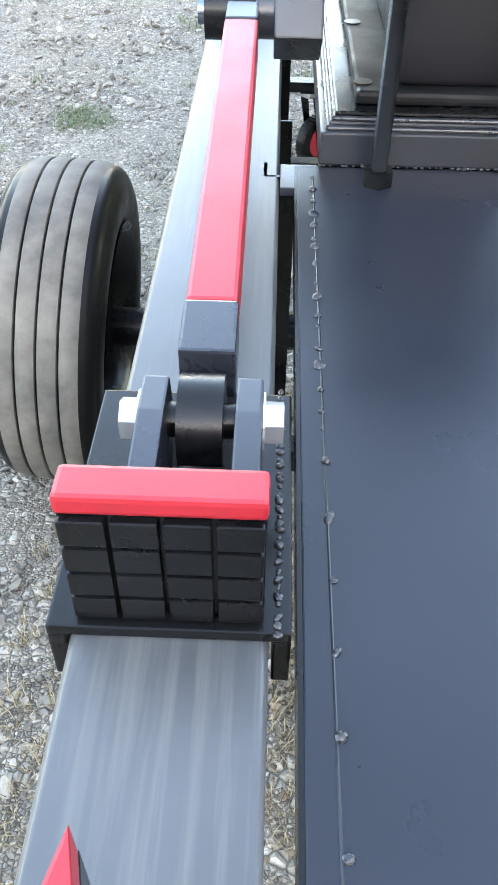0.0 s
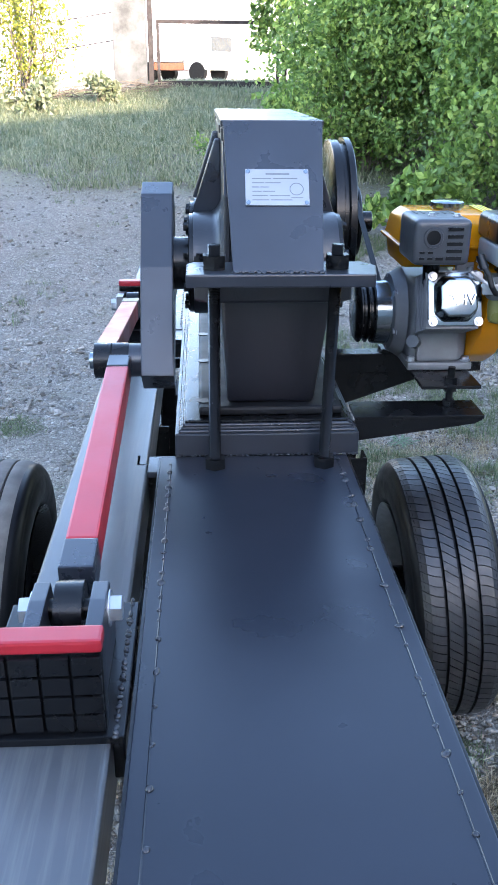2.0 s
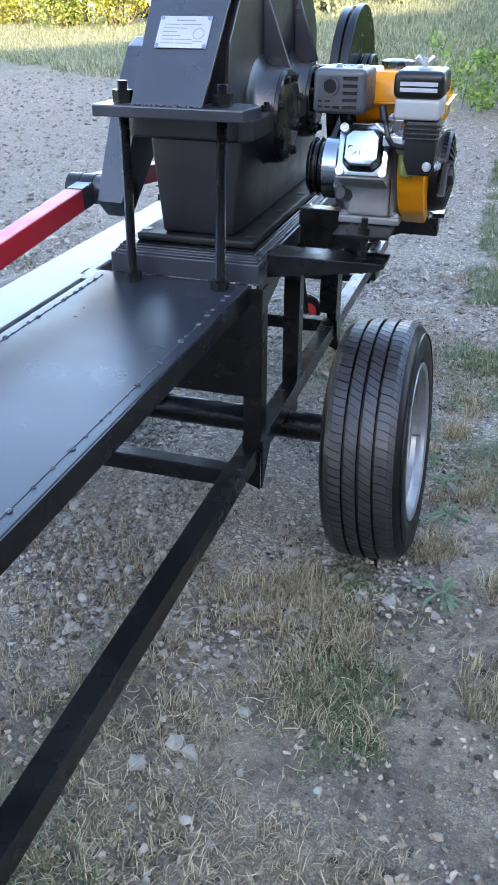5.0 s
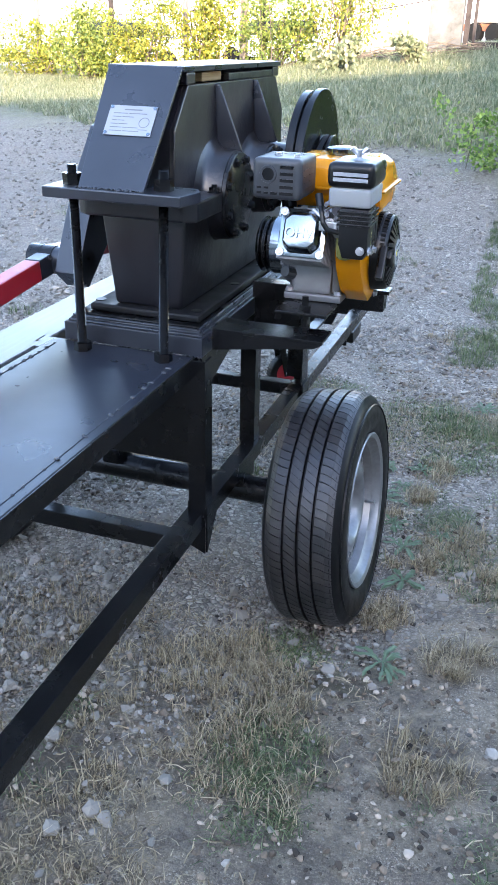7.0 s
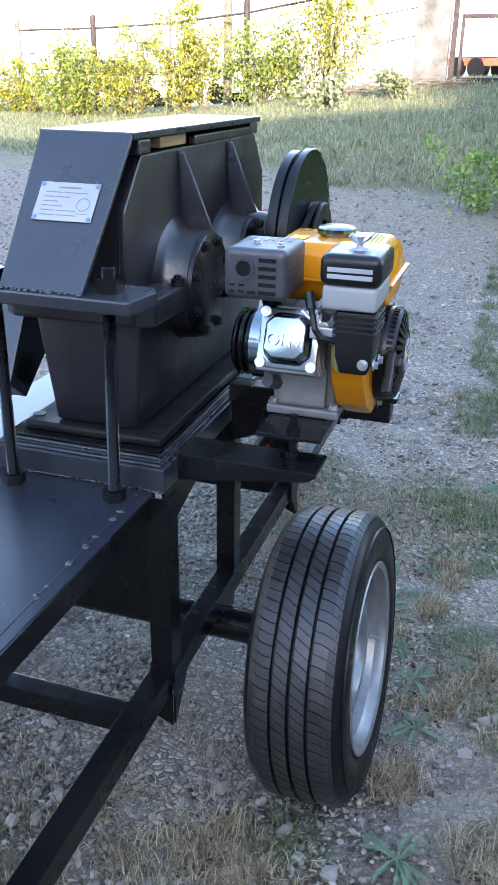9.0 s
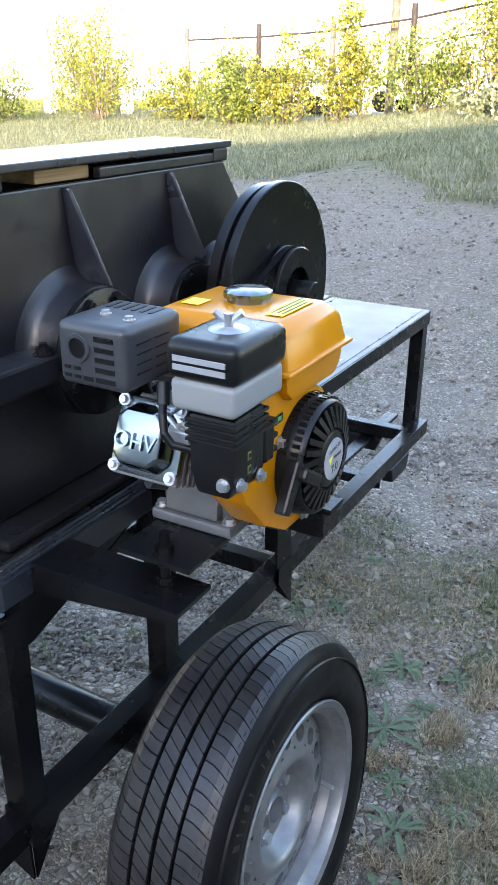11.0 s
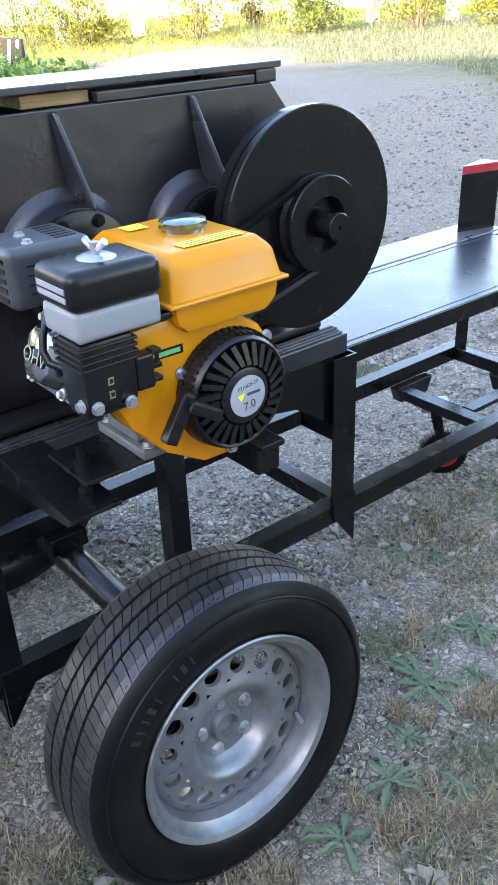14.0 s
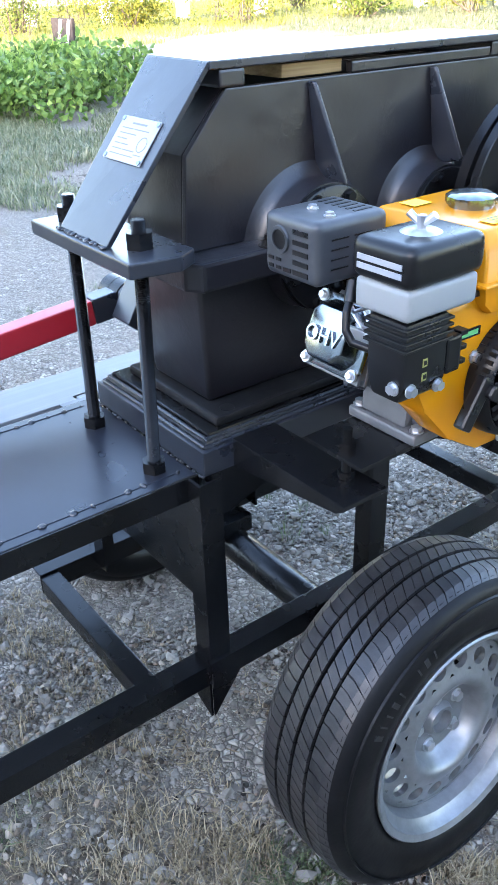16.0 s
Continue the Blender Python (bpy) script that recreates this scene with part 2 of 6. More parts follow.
# ---- mesh helpers ----


def part(name, bm, material, parent=None, label="", smooth=False):
    """Links a bmesh as one mesh object, under a thing or a part."""
    me = bpy.data.meshes.new(name)
    bmesh.ops.recalc_face_normals(bm, faces=bm.faces[:])
    bm.to_mesh(me)
    bm.free()
    me.materials.append(material)
    if smooth:
        for p in me.polygons:
            p.use_smooth = True
        me.set_sharp_from_angle(angle=radians(38))
    ob = new(name, me)
    if parent is not None:
        ob.parent = parent
    if label:
        ob["label"] = label
    return ob


def thing(name, label, category, group="", kind="", at=(0, 0, 0)):
    ob = new(name)
    ob.matrix_world = pose(*at)
    ob.empty_display_size = 0.05
    return tagged(ob, label, category, group, kind)


def place_of(ob):
    m = ob.matrix_basis.copy()
    if ob.parent is not None:
        m = place_of(ob.parent) @ ob.matrix_parent_inverse @ m
    return m


def under(ob, parent):
    """Keeps the place of a part that was built in world coordinates."""
    ob.parent = parent
    ob.matrix_parent_inverse = place_of(parent).inverted()
    return ob


def box(x0, x1, y0, y1, z0, z1, bev=0.003, bm=None, seg=2):
    own = bm or bmesh.new()
    r = bmesh.ops.create_cube(own, size=1.0, matrix=Matrix.Translation(((x0 + x1) / 2, (y0 + y1) / 2, (z0 + z1) / 2)) @ Matrix.Diagonal((abs(x1 - x0), abs(y1 - y0), abs(z1 - z0), 1)))
    if bev:
        es = list({e for v in r["verts"] for e in v.link_edges})
        bmesh.ops.bevel(own, geom=es, offset=bev, segments=seg, profile=0.6, affect="EDGES")
    return own


def rod(a, b, r, n=16, bm=None, r2=None):
    """A cylinder or cone from a to b."""
    own = bm or bmesh.new()
    a, b = Vector(a), Vector(b)
    d = b - a
    m = Matrix.Translation((a + b) / 2) @ d.to_track_quat("Z", "Y").to_matrix().to_4x4()
    bmesh.ops.create_cone(own, cap_ends=True, segments=n, radius1=r, radius2=r if r2 is None else r2, depth=d.length, matrix=m)
    return own


def prism(pts, axis, a, b, bev=0.0, bm=None):
    """A flat outline, extruded along x, y or z from a to b."""
    own = bm or bmesh.new()
    put = {"x": lambda p, h: (h, p[0], p[1]), "y": lambda p, h: (p[0], h, p[1]), "z": lambda p, h: (p[0], p[1], h)}[axis]
    lo = [own.verts.new(put(p, a)) for p in pts]
    hi = [own.verts.new(put(p, b)) for p in pts]
    n = len(pts)
    fs = [own.faces.new(lo), own.faces.new(hi)]
    for i in range(n):
        fs.append(own.faces.new((lo[i], lo[(i + 1) % n], hi[(i + 1) % n], hi[i])))
    if bev:
        es = list({e for f in fs for e in f.edges})
        bmesh.ops.recalc_face_normals(own, faces=fs)
        bmesh.ops.bevel(own, geom=es, offset=bev, segments=2, profile=0.6, affect="EDGES")
    return own


def lathe(profile, n=48, axis="x", at=(0, 0, 0), bm=None, closed=False, cap=True):
    """Turns (along, radius) pairs round an axis."""
    own = bm or bmesh.new()
    rings = []
    for h, r in profile:
        ring = []
        for i in range(n):
            c, s = math.cos(2 * math.pi * i / n) * r, math.sin(2 * math.pi * i / n) * r
            p = {"x": (h, c, s), "y": (c, h, s), "z": (c, s, h)}[axis]
            ring.append(own.verts.new(Vector(p) + Vector(at)))
        rings.append(ring)
    if closed:
        rings.append(rings[0])
    for u, v in zip(rings, rings[1:]):
        for i in range(n):
            own.faces.new((u[i], u[(i + 1) % n], v[(i + 1) % n], v[i]))
    if cap and not closed:
        for ring, (h, r) in ((rings[0], profile[0]), (rings[-1], profile[-1])):
            if r > 1e-4:
                own.faces.new(ring)
    return own


def quad_slab(corners, thick, bev=0.0):
    """A plate on four or more corners in one plane, with thickness along its normal (downwards)."""
    own = bmesh.new()
    c = [Vector(p) for p in corners]
    nrm = (c[1] - c[0]).cross(c[2] - c[0]).normalized()
    top = [own.verts.new(p) for p in c]
    bot = [own.verts.new(p - nrm * thick) for p in c]
    n = len(c)
    own.faces.new(top)
    own.faces.new(bot[::-1])
    for i in range(n):
        own.faces.new((top[i], bot[i], bot[(i + 1) % n], top[(i + 1) % n]))
    if bev:
        bmesh.ops.recalc_face_normals(own, faces=own.faces[:])
        bmesh.ops.bevel(own, geom=own.edges[:], offset=bev, segments=2, profile=0.6, affect="EDGES")
    return own


def bolt(bm, at, axis=(0, 0, 1), r=0.008, h=0.006, stud=0.0):
    """A hexagon head on a washer, with an optional stud end."""
    p, d = Vector(at), Vector(axis).normalized()
    rod(p, p + d * 0.0018, r * 1.35, 18, bm)
    rod(p + d * 0.0018, p + d * (0.0018 + h), r, 6, bm)
    if stud:
        rod(p + d * h, p + d * (h + stud), r * 0.55, 12, bm)
    return bm


def blobs(points, r, seed=1):
    """Small uneven weld drops at points."""
    rr = random.Random(seed)
    own = bmesh.new()
    for p in points:
        s = r * rr.uniform(0.6, 1.35)
        m = Matrix.Translation(p) @ Euler((rr.uniform(-0.4, 0.4), rr.uniform(-0.4, 0.4), rr.uniform(0, 6))).to_matrix().to_4x4() @ Matrix.Diagonal((s * rr.uniform(0.7, 1.4), s * rr.uniform(0.7, 1.5), s * 0.75, 1))
        bmesh.ops.create_icosphere(own, subdivisions=2, radius=1.0, matrix=m)
    return own


def line_pts(a, b, step, jitter=0.0, seed=3):
    rr = random.Random(seed)
    a, b = Vector(a), Vector(b)
    n = max(1, int((b - a).length / step))
    return [a.lerp(b, (i + rr.uniform(-jitter, jitter)) / n) for i in range(n + 1)]


def ground_z(x, y):
    """The lie of the land: a slight fall past the machine, then a long gentle rise."""
    z = 0.055 - 0.055 * max(-1.6, min(y, 2.2))
    if y > 2.2:
        yy = min(y, 17.5) - 2.2
        s = 0.033 + 0.064 * (math.exp(-((x / 5.5) ** 2)) if x < 0 else 1.0)
        z += s * yy * min(1.0, yy / 4.0)
    z += 0.072 * math.exp(-((x + 0.02) ** 2 + (y - 1.71) ** 2) / 0.14)
    for wx, wy in ((0.53, 0.34), (-0.56, 0.36)):
        z -= 0.078 * math.exp(-((x - wx) ** 2 + (y - wy) ** 2) / 0.16)
    return z

# ---- ground ----


def ticks(lo, hi, step, far, grow):
    a = list(np.arange(lo, hi + 1e-6, step))
    s, v = step, hi
    while v < far:
        s *= grow
        v += s
        a.append(v)
    s, v, b = step, lo, []
    while v > -far:
        s *= grow
        v -= s
        b.append(v)
    return b[::-1] + a


gx, gy = ticks(-2.2, 2.2, 0.045, 900, 1.12), ticks(-1.6, 4.5, 0.045, 900, 1.12)
verts = []
for y in gy:
    for x in gx:
        near = max(0.0, 1 - max(abs(x) - 2.5, abs(y - 1.5) - 3.5, 0) / 4)
        z = ground_z(x, y) if abs(x) < 60 and y < 60 else ground_z(max(-60, min(60, x)), min(y, 60))
        z += near * (0.012 * noise.noise((x * 2.3, y * 2.3, 0.1)) + 0.008 * noise.noise((x * 9, y * 9, 0.7)) + 0.004 * noise.noise((x * 21, y * 21, 0.3)))
        verts.append((x, y, z))
nx = len(gx)
faces = [(j * nx + i, j * nx + i + 1, (j + 1) * nx + i + 1, (j + 1) * nx + i) for j in range(len(gy) - 1) for i in range(nx - 1)]
me = bpy.data.meshes.new("ground")
me.from_pydata(verts, [], faces)
for p in me.polygons:
    p.use_smooth = True
G = Mat("gravel_and_soil", (0.3, 0.29, 0.27), 0.95)
G.coord = G.t.nodes.new("ShaderNodeTexCoord").outputs["Object"]


def voro(scale, feature="F1"):
    n = G.node("ShaderNodeTexVoronoi", Scale=scale)
    n.feature = feature
    G.link(G.coord, n.inputs["Vector"])
    return n


def cells(scale, *stops):
    """Crushed stone: a grey for each cell, dark in the joints."""
    c, e = voro(scale), voro(scale, "DISTANCE_TO_EDGE")
    sp = G.t.nodes.new("ShaderNodeSeparateColor")
    G.link(c.outputs["Color"], sp.inputs[0])
    tone = G.ramp(sp.outputs[0], *stops)
    tone = G.mix(G.ramp(G.noise(scale * 2.6, 4, 0.7), (0.35, 0.0), (0.65, 0.45)), tone, (0.2, 0.178, 0.152))
    return G.mix(G.ramp(e.outputs["Distance"], (0.02, 0.85), (0.14, 0.0)), tone, (0.05, 0.042, 0.034)), e.outputs["Distance"]


big, big_h = cells(52.0, (0.0, (0.13, 0.115, 0.1)), (0.35, (0.3, 0.265, 0.222)), (0.75, (0.46, 0.41, 0.345)), (1.0, (0.6, 0.55, 0.475)))
small, small_h = cells(135.0, (0.0, (0.12, 0.105, 0.09)), (0.45, (0.31, 0.272, 0.226)), (0.8, (0.46, 0.406, 0.34)), (1.0, (0.58, 0.53, 0.455)))
pick = G.ramp(G.noise(16, 4, 0.6), (0.46, 0.0), (0.54, 1.0))
stone = G.mix(pick, big, small)
stone = G.mix(G.ramp(G.noise(2.1, 5, 0.6), (0.4, 0.0), (0.7, 0.4)), stone, (0.3, 0.26, 0.215))
crumb, crumb_h = cells(230.0, (0.0, (0.05, 0.037, 0.026)), (0.45, (0.2, 0.155, 0.103)), (0.8, (0.36, 0.295, 0.21)), (1.0, (0.48, 0.42, 0.33)))
soil = G.ramp(G.noise(38, 8, 0.78), (0.3, (0.075, 0.056, 0.034)), (0.5, (0.27, 0.212, 0.14)), (0.7, (0.45, 0.37, 0.262)))
soil = G.mix(G.ramp(G.noise(9, 5, 0.65), (0.38, 0.15), (0.6, 0.85)), soil, crumb)
soil = G.mix(G.ramp(G.noise(5, 6, 0.7), (0.45, 0.0), (0.6, 0.85)), soil, G.ramp(G.noise(60, 6, 0.75), (0.3, (0.02, 0.015, 0.011)), (0.7, (0.1, 0.076, 0.054))))
xyz = G.t.nodes.new("ShaderNodeSeparateXYZ")
G.link(G.coord, xyz.inputs[0])
X, Y = xyz.outputs[0], xyz.outputs[1]
wob = G.math("MULTIPLY", G.math("SUBTRACT", G.noise(1.3, 5, 0.65), 0.5), 2.6)
# soil towards the drawbar end and beyond the right wheel, gravel elsewhere
soilm = G.ramp(G.math("ADD", G.math("ADD", G.math("MULTIPLY", Y, -0.9), G.math("MULTIPLY", X, 1.15)), wob), (0.1, 0.0), (0.9, 0.85))
near = G.mix(soilm, stone, soil)
moss = G.ramp(G.noise(2.4, 6, 0.7), (0.55, 0.0), (0.72, 0.45))
near = G.mix(moss, near, G.ramp(G.noise(90, 5, 0.7), (0.35, (0.04, 0.04, 0.018)), (0.65, (0.18, 0.17, 0.08))))
dust = G.ramp(G.math("ADD", G.math("MULTIPLY", G.math("SUBTRACT", G.math("MULTIPLY", Y, 0.5), X), 0.12), G.math("MULTIPLY", wob, 0.08)), (0.3, 0.0), (0.75, 0.4))
near = G.mix(dust, near, G.ramp(G.noise(24, 7, 0.75), (0.3, (0.17, 0.146, 0.12)), (0.7, (0.35, 0.305, 0.255))))
# grass land: far ahead and past the yard on the left
far1 = G.ramp(G.math("ADD", G.math("ADD", G.math("MULTIPLY", Y, 0.1), G.math("MULTIPLY", X, 0.035)), G.math("MULTIPLY", wob, 0.12)), (0.62, 0.0), (0.95, 1.0))
grass = G.ramp(G.noise(6.0, 8, 0.75), (0.3, (0.05, 0.058, 0.024)), (0.52, (0.16, 0.17, 0.08)), (0.75, (0.32, 0.29, 0.17)))
col = G.mix(far1, near, grass)
far2 = G.ramp(G.math("ADD", G.math("MULTIPLY", X, -0.05), G.math("MULTIPLY", wob, 0.06)), (0.9, 0.0), (1.05, 1.0))
col = G.mix(far2, col, grass)
yard = G.ramp(G.math("ADD", G.math("MULTIPLY", Y, 0.03), G.math("MULTIPLY", wob, 0.012)), (0.56, 0.0), (0.6, 1.0))
col = G.mix(yard, col, G.ramp(G.noise(0.5, 5), (0.3, (0.36, 0.33, 0.28)), (0.7, (0.46, 0.43, 0.38))))
G.color(col)
hgt = G.mix(soilm, G.mix(pick, G.math("MULTIPLY", big_h, 2.0), small_h), G.math("ADD", G.noise(60, 7, 0.7), G.math("MULTIPLY", crumb_h, 0.4)))
G.bump(hgt, 1.0, 0.02)
me.materials.append(G.m)
tagged(new("ground", me), "grey gravel yard with bare soil and thin grass", "ground", kind="structure")


def scatter(name, n, place, make, material, label, category, seed):
    """Many small pieces that nobody counts, joined into one mesh."""
    rr = random.Random(seed)
    V, F = [], []
    for _ in range(n):
        p = place(rr)
        if p is None:
            continue
        make(rr, p, V, F)
    m = bpy.data.meshes.new(name)
    m.from_pydata(V, [], F)
    m.materials.append(material)
    return tagged(new(name, m), label, category, kind="stuff")


ICO = [(0, 0, 1), (0.894, 0, 0.447), (0.276, 0.851, 0.447), (-0.724, 0.526, 0.447), (-0.724, -0.526, 0.447), (0.276, -0.851, 0.447), (0.724, 0.526, -0.447), (-0.276, 0.851, -0.447), (-0.894, 0, -0.447), (-0.276, -0.851, -0.447), (0.724, -0.526, -0.447), (0, 0, -1)]
ICF = [(0, 1, 2), (0, 2, 3), (0, 3, 4), (0, 4, 5), (0, 5, 1), (1, 6, 2), (2, 7, 3), (3, 8, 4), (4, 9, 5), (5, 10, 1), (6, 7, 2), (7, 8, 3), (8, 9, 4), (9, 10, 5), (10, 6, 1), (11, 7, 6), (11, 8, 7), (11, 9, 8), (11, 10, 9), (11, 6, 10)]


def stone_at(rr, p, V, F):
    s = p[3]
    m = Euler((rr.uniform(-0.5, 0.5), rr.uniform(-0.5, 0.5), rr.uniform(0, 6.3))).to_matrix() @ Matrix.Diagonal((s * rr.uniform(0.7, 1.5), s * rr.uniform(0.7, 1.2), s * rr.uniform(0.45, 0.8)))
    b = len(V)
    for v in ICO:
        V.append(tuple(m @ (Vector(v) * rr.uniform(0.66, 1.25)) + Vector(p[:3])))
    F.extend(tuple(b + i for i in f) for f in ICF)


def soil_amount(x, y):
    return max(0.0, min(1.0, (-0.9 * y + 1.15 * x + 2.6 * 0.6 * noise.noise((x * 1.1, y * 1.1, 4))) * 2.0))


def stone_place(rr):
    x, y = rr.uniform(-2.0, 2.0), rr.uniform(-1.5, 3.2)
    if rr.random() < 0.5:
        x, y = rr.gauss(0.2, 0.6), rr.gauss(0.6, 0.75)
    if rr.random() < soil_amount(x, y) * 0.965:
        return None
    s = 0.0032 + 0.0064 * rr.random() ** 2.2 + (0.0105 * rr.random() if rr.random() < 0.06 else 0)
    return x, y, ground_z(x, y) + s * 0.3, s


scatter("gravel", 52000, stone_place, stone_at, M_STONE, "loose grey crushed stones on the yard", "gravel", 11)


def far_stone(rr):
    x, y = rr.uniform(-6, 4), 2.4 + 7 * rr.random() ** 1.3
    s = 0.007 + 0.015 * rr.random() ** 3
    return x, y, ground_z(x, y) + s * 0.2, s


scatter("gravel", 20000, far_stone, stone_at, M_STONE, "scattered grey stones farther out on the yard", "gravel", 12)


def blade_at(rr, p, V, F, n=(9, 18), h=(0.02, 0.07), lean=1.1, w=0.0012, wide=0.014):
    for _ in range(rr.randint(*n)):
        a, hh = rr.uniform(0, 6.3), rr.uniform(*h) * p[3]
        dx, dy = math.cos(a), math.sin(a)
        q = Vector((p[0] + rr.gauss(0, wide) * p[3], p[1] + rr.gauss(0, wide) * p[3], p[2] - 0.004))
        l = rr.uniform(0.25, lean) * hh
        mid = q + Vector((dx * l * 0.35, dy * l * 0.35, hh * 0.62))
        tip = q + Vector((dx * l, dy * l, hh * rr.uniform(0.75, 1.0)))
        s = Vector((-dy, dx, 0)) * w * p[3] ** 0.5
        b = len(V)
        V.extend(tuple(v) for v in (q - s, q + s, mid + s * 0.8, mid - s * 0.8, tip))
        F.extend(((b, b + 1, b + 2, b + 3), (b + 3, b + 2, b + 4)))


WEEDS = ((0.56, 0.93, 0.11), (0.69, 0.66, 0.085), (0.72, 0.49, 0.09), (0.52, 1.19, 0.09), (0.47, 1.1, 0.055), (0.62, 1.05, 0.06), (0.64, 0.78, 0.06), (0.15, 1.28, 0.06), (0.24, 1.36, 0.05), (0.74, 0.05, 0.085), (0.67, 1.21, 0.06), (0.25, 1.65, 0.055), (0.84, 1.99, 0.09), (0.8, 0.75, 0.05))


def near_weed(x, y):
    return any((x - u) ** 2 + (y - v) ** 2 < (r * 0.9) ** 2 for u, v, r in WEEDS)


def tuft_place(dens_seed, x0, x1, y0, y1, cut, sc=(0.7, 1.3)):
    def f(rr):
        x, y = rr.uniform(x0, x1), rr.uniform(y0, y1)
        if noise.noise((x * 1.5, y * 1.5, dens_seed)) + 0.35 * noise.noise((x * 5, y * 5, dens_seed)) < cut:
            return None
        if near_weed(x, y) or (abs(x) < 0.62 and 0.05 < y < 0.65 and rr.random() < 0.8):
            return None
        return x, y, ground_z(x, y), rr.uniform(*sc)
    return f


def grit_place(rr):
    x, y = rr.uniform(-0.3, 2.0), rr.uniform(-1.5, 2.6)
    s = 0.0018 + 0.0075 * rr.random() ** 4
    return x, y, ground_z(x, y) + s * 0.3, s


def straw_at(rr, p, V, F):
    a, l, w = rr.uniform(0, 6.3), rr.uniform(0.004, 0.022), rr.uniform(0.0006, 0.0012)
    d, s, bend = Vector((math.cos(a), math.sin(a), 0)), Vector((-math.sin(a), math.cos(a), 0)), rr.uniform(-0.3, 0.3)
    b = len(V)
    q = Vector(p[:3])
    for t in (-1, 0, 1):
        c = q + d * l * t + s * bend * l * (1 - t * t) + Vector((0, 0, 0.004 + rr.uniform(0, 0.008)))
        V.extend((tuple(c - s * w), tuple(c + s * w + Vector((0, 0, w)))))
    F.extend(((b, b + 1, b + 3, b + 2), (b + 2, b + 3, b + 5, b + 4)))


scatter("grit", 34000, grit_place, stone_at, M_GRIT, "fine brown grit and pebbles on the bare soil", "gravel", 13)
scatter("straw", 12000, tuft_place(3.1, 0.0, 2.3, -1.5, 2.6, -0.1, (1, 1)), straw_at, M_DRY, "broken dry straw lying on the soil", "straw", 26)


def curl_at(rr, p, V, F):
    blade_at(rr, p, V, F, (14, 26), (0.006, 0.026), 2.2, 0.0013, 0.032)


scatter("dry_grass", 7000, tuft_place(3.1, 0.05, 2.0, -1.4, 2.0, 0.2, (0.5, 1.1)), curl_at, M_DRY, "low matted dry grass on bare soil", "grass", 27)
scatter("grass", 5500, tuft_place(6.6, 0.05, 2.0, -1.4, 2.0, 0.14, (0.6, 1.2)), curl_at, M_WEED, "low green creeping grass on bare soil", "grass", 28)
scatter("dry_grass", 3600, tuft_place(3.1, 0.1, 2.6, -1.2, 3.5, 0.2, (0.35, 0.85)), blade_at, M_DRY, "thin dry grass tufts on bare soil", "grass", 21)
scatter("dry_grass", 1500, tuft_place(8.1, -0.6, 0.6, -1.4, 0.2, 0.05, (0.4, 0.8)), blade_at, M_DRY, "short dry grass by the drawbar end", "grass", 22)
scatter("grass", 2600, tuft_place(5.7, -3.5, 3.0, 0.6, 7.0, 0.28, (0.6, 1.3)), blade_at, M_WEED, "small green grass patches in the gravel", "grass", 23)


scatter("grass", 10000, tuft_place(2.2, 0.6, 3.2, 1.6, 5.8, -0.08, (0.5, 1.2)), blade_at, M_WEED, "thin green grass behind the wheel", "grass", 29)


def meadow_blade(rr, p, V, F):
    blade_at(rr, p, V, F, (7, 12), (0.03, 0.11), 1.7, 0.0046, 0.05)


def meadow_place(rr):
    x, y = rr.uniform(-22, 9), 7.5 + 17 * rr.random() ** 1.2
    if 0.1 * y + 0.035 * x + 0.2 * noise.noise((x * 0.5, y * 0.5, 2)) < 0.78:
        return None
    return x, y, ground_z(x, y), rr.uniform(0.6, 1.6)


scatter("meadow_grass", 34000, meadow_place, meadow_blade, M_GRASS, "grey-green meadow grass behind the yard", "grass", 24)


def verge_place(rr):
    x, y = rr.uniform(-34, -14), rr.uniform(2, 34)
    if x > -15.0 - 0.12 * y + 1.2 * noise.noise((x * 0.3, y * 0.3, 6)):
        return None
    return x, y, ground_z(x, y), rr.uniform(1.0, 2.6)


scatter("verge_grass", 12000, verge_place, meadow_blade, M_SUNGRASS, "long verge grass past the gravel road, coloured as sunlit", "grass", 25)


def side_place(rr):
    x, y = rr.uniform(-10.5, -4.6), rr.uniform(-1.0, 4.8)
    if noise.noise((x * 0.8, y * 0.8, 1)) < -0.3 + 0.16 * max(0.0, x + 7.0):
        return None
    return x, y, ground_z(x, y), rr.uniform(0.5, 1.5)


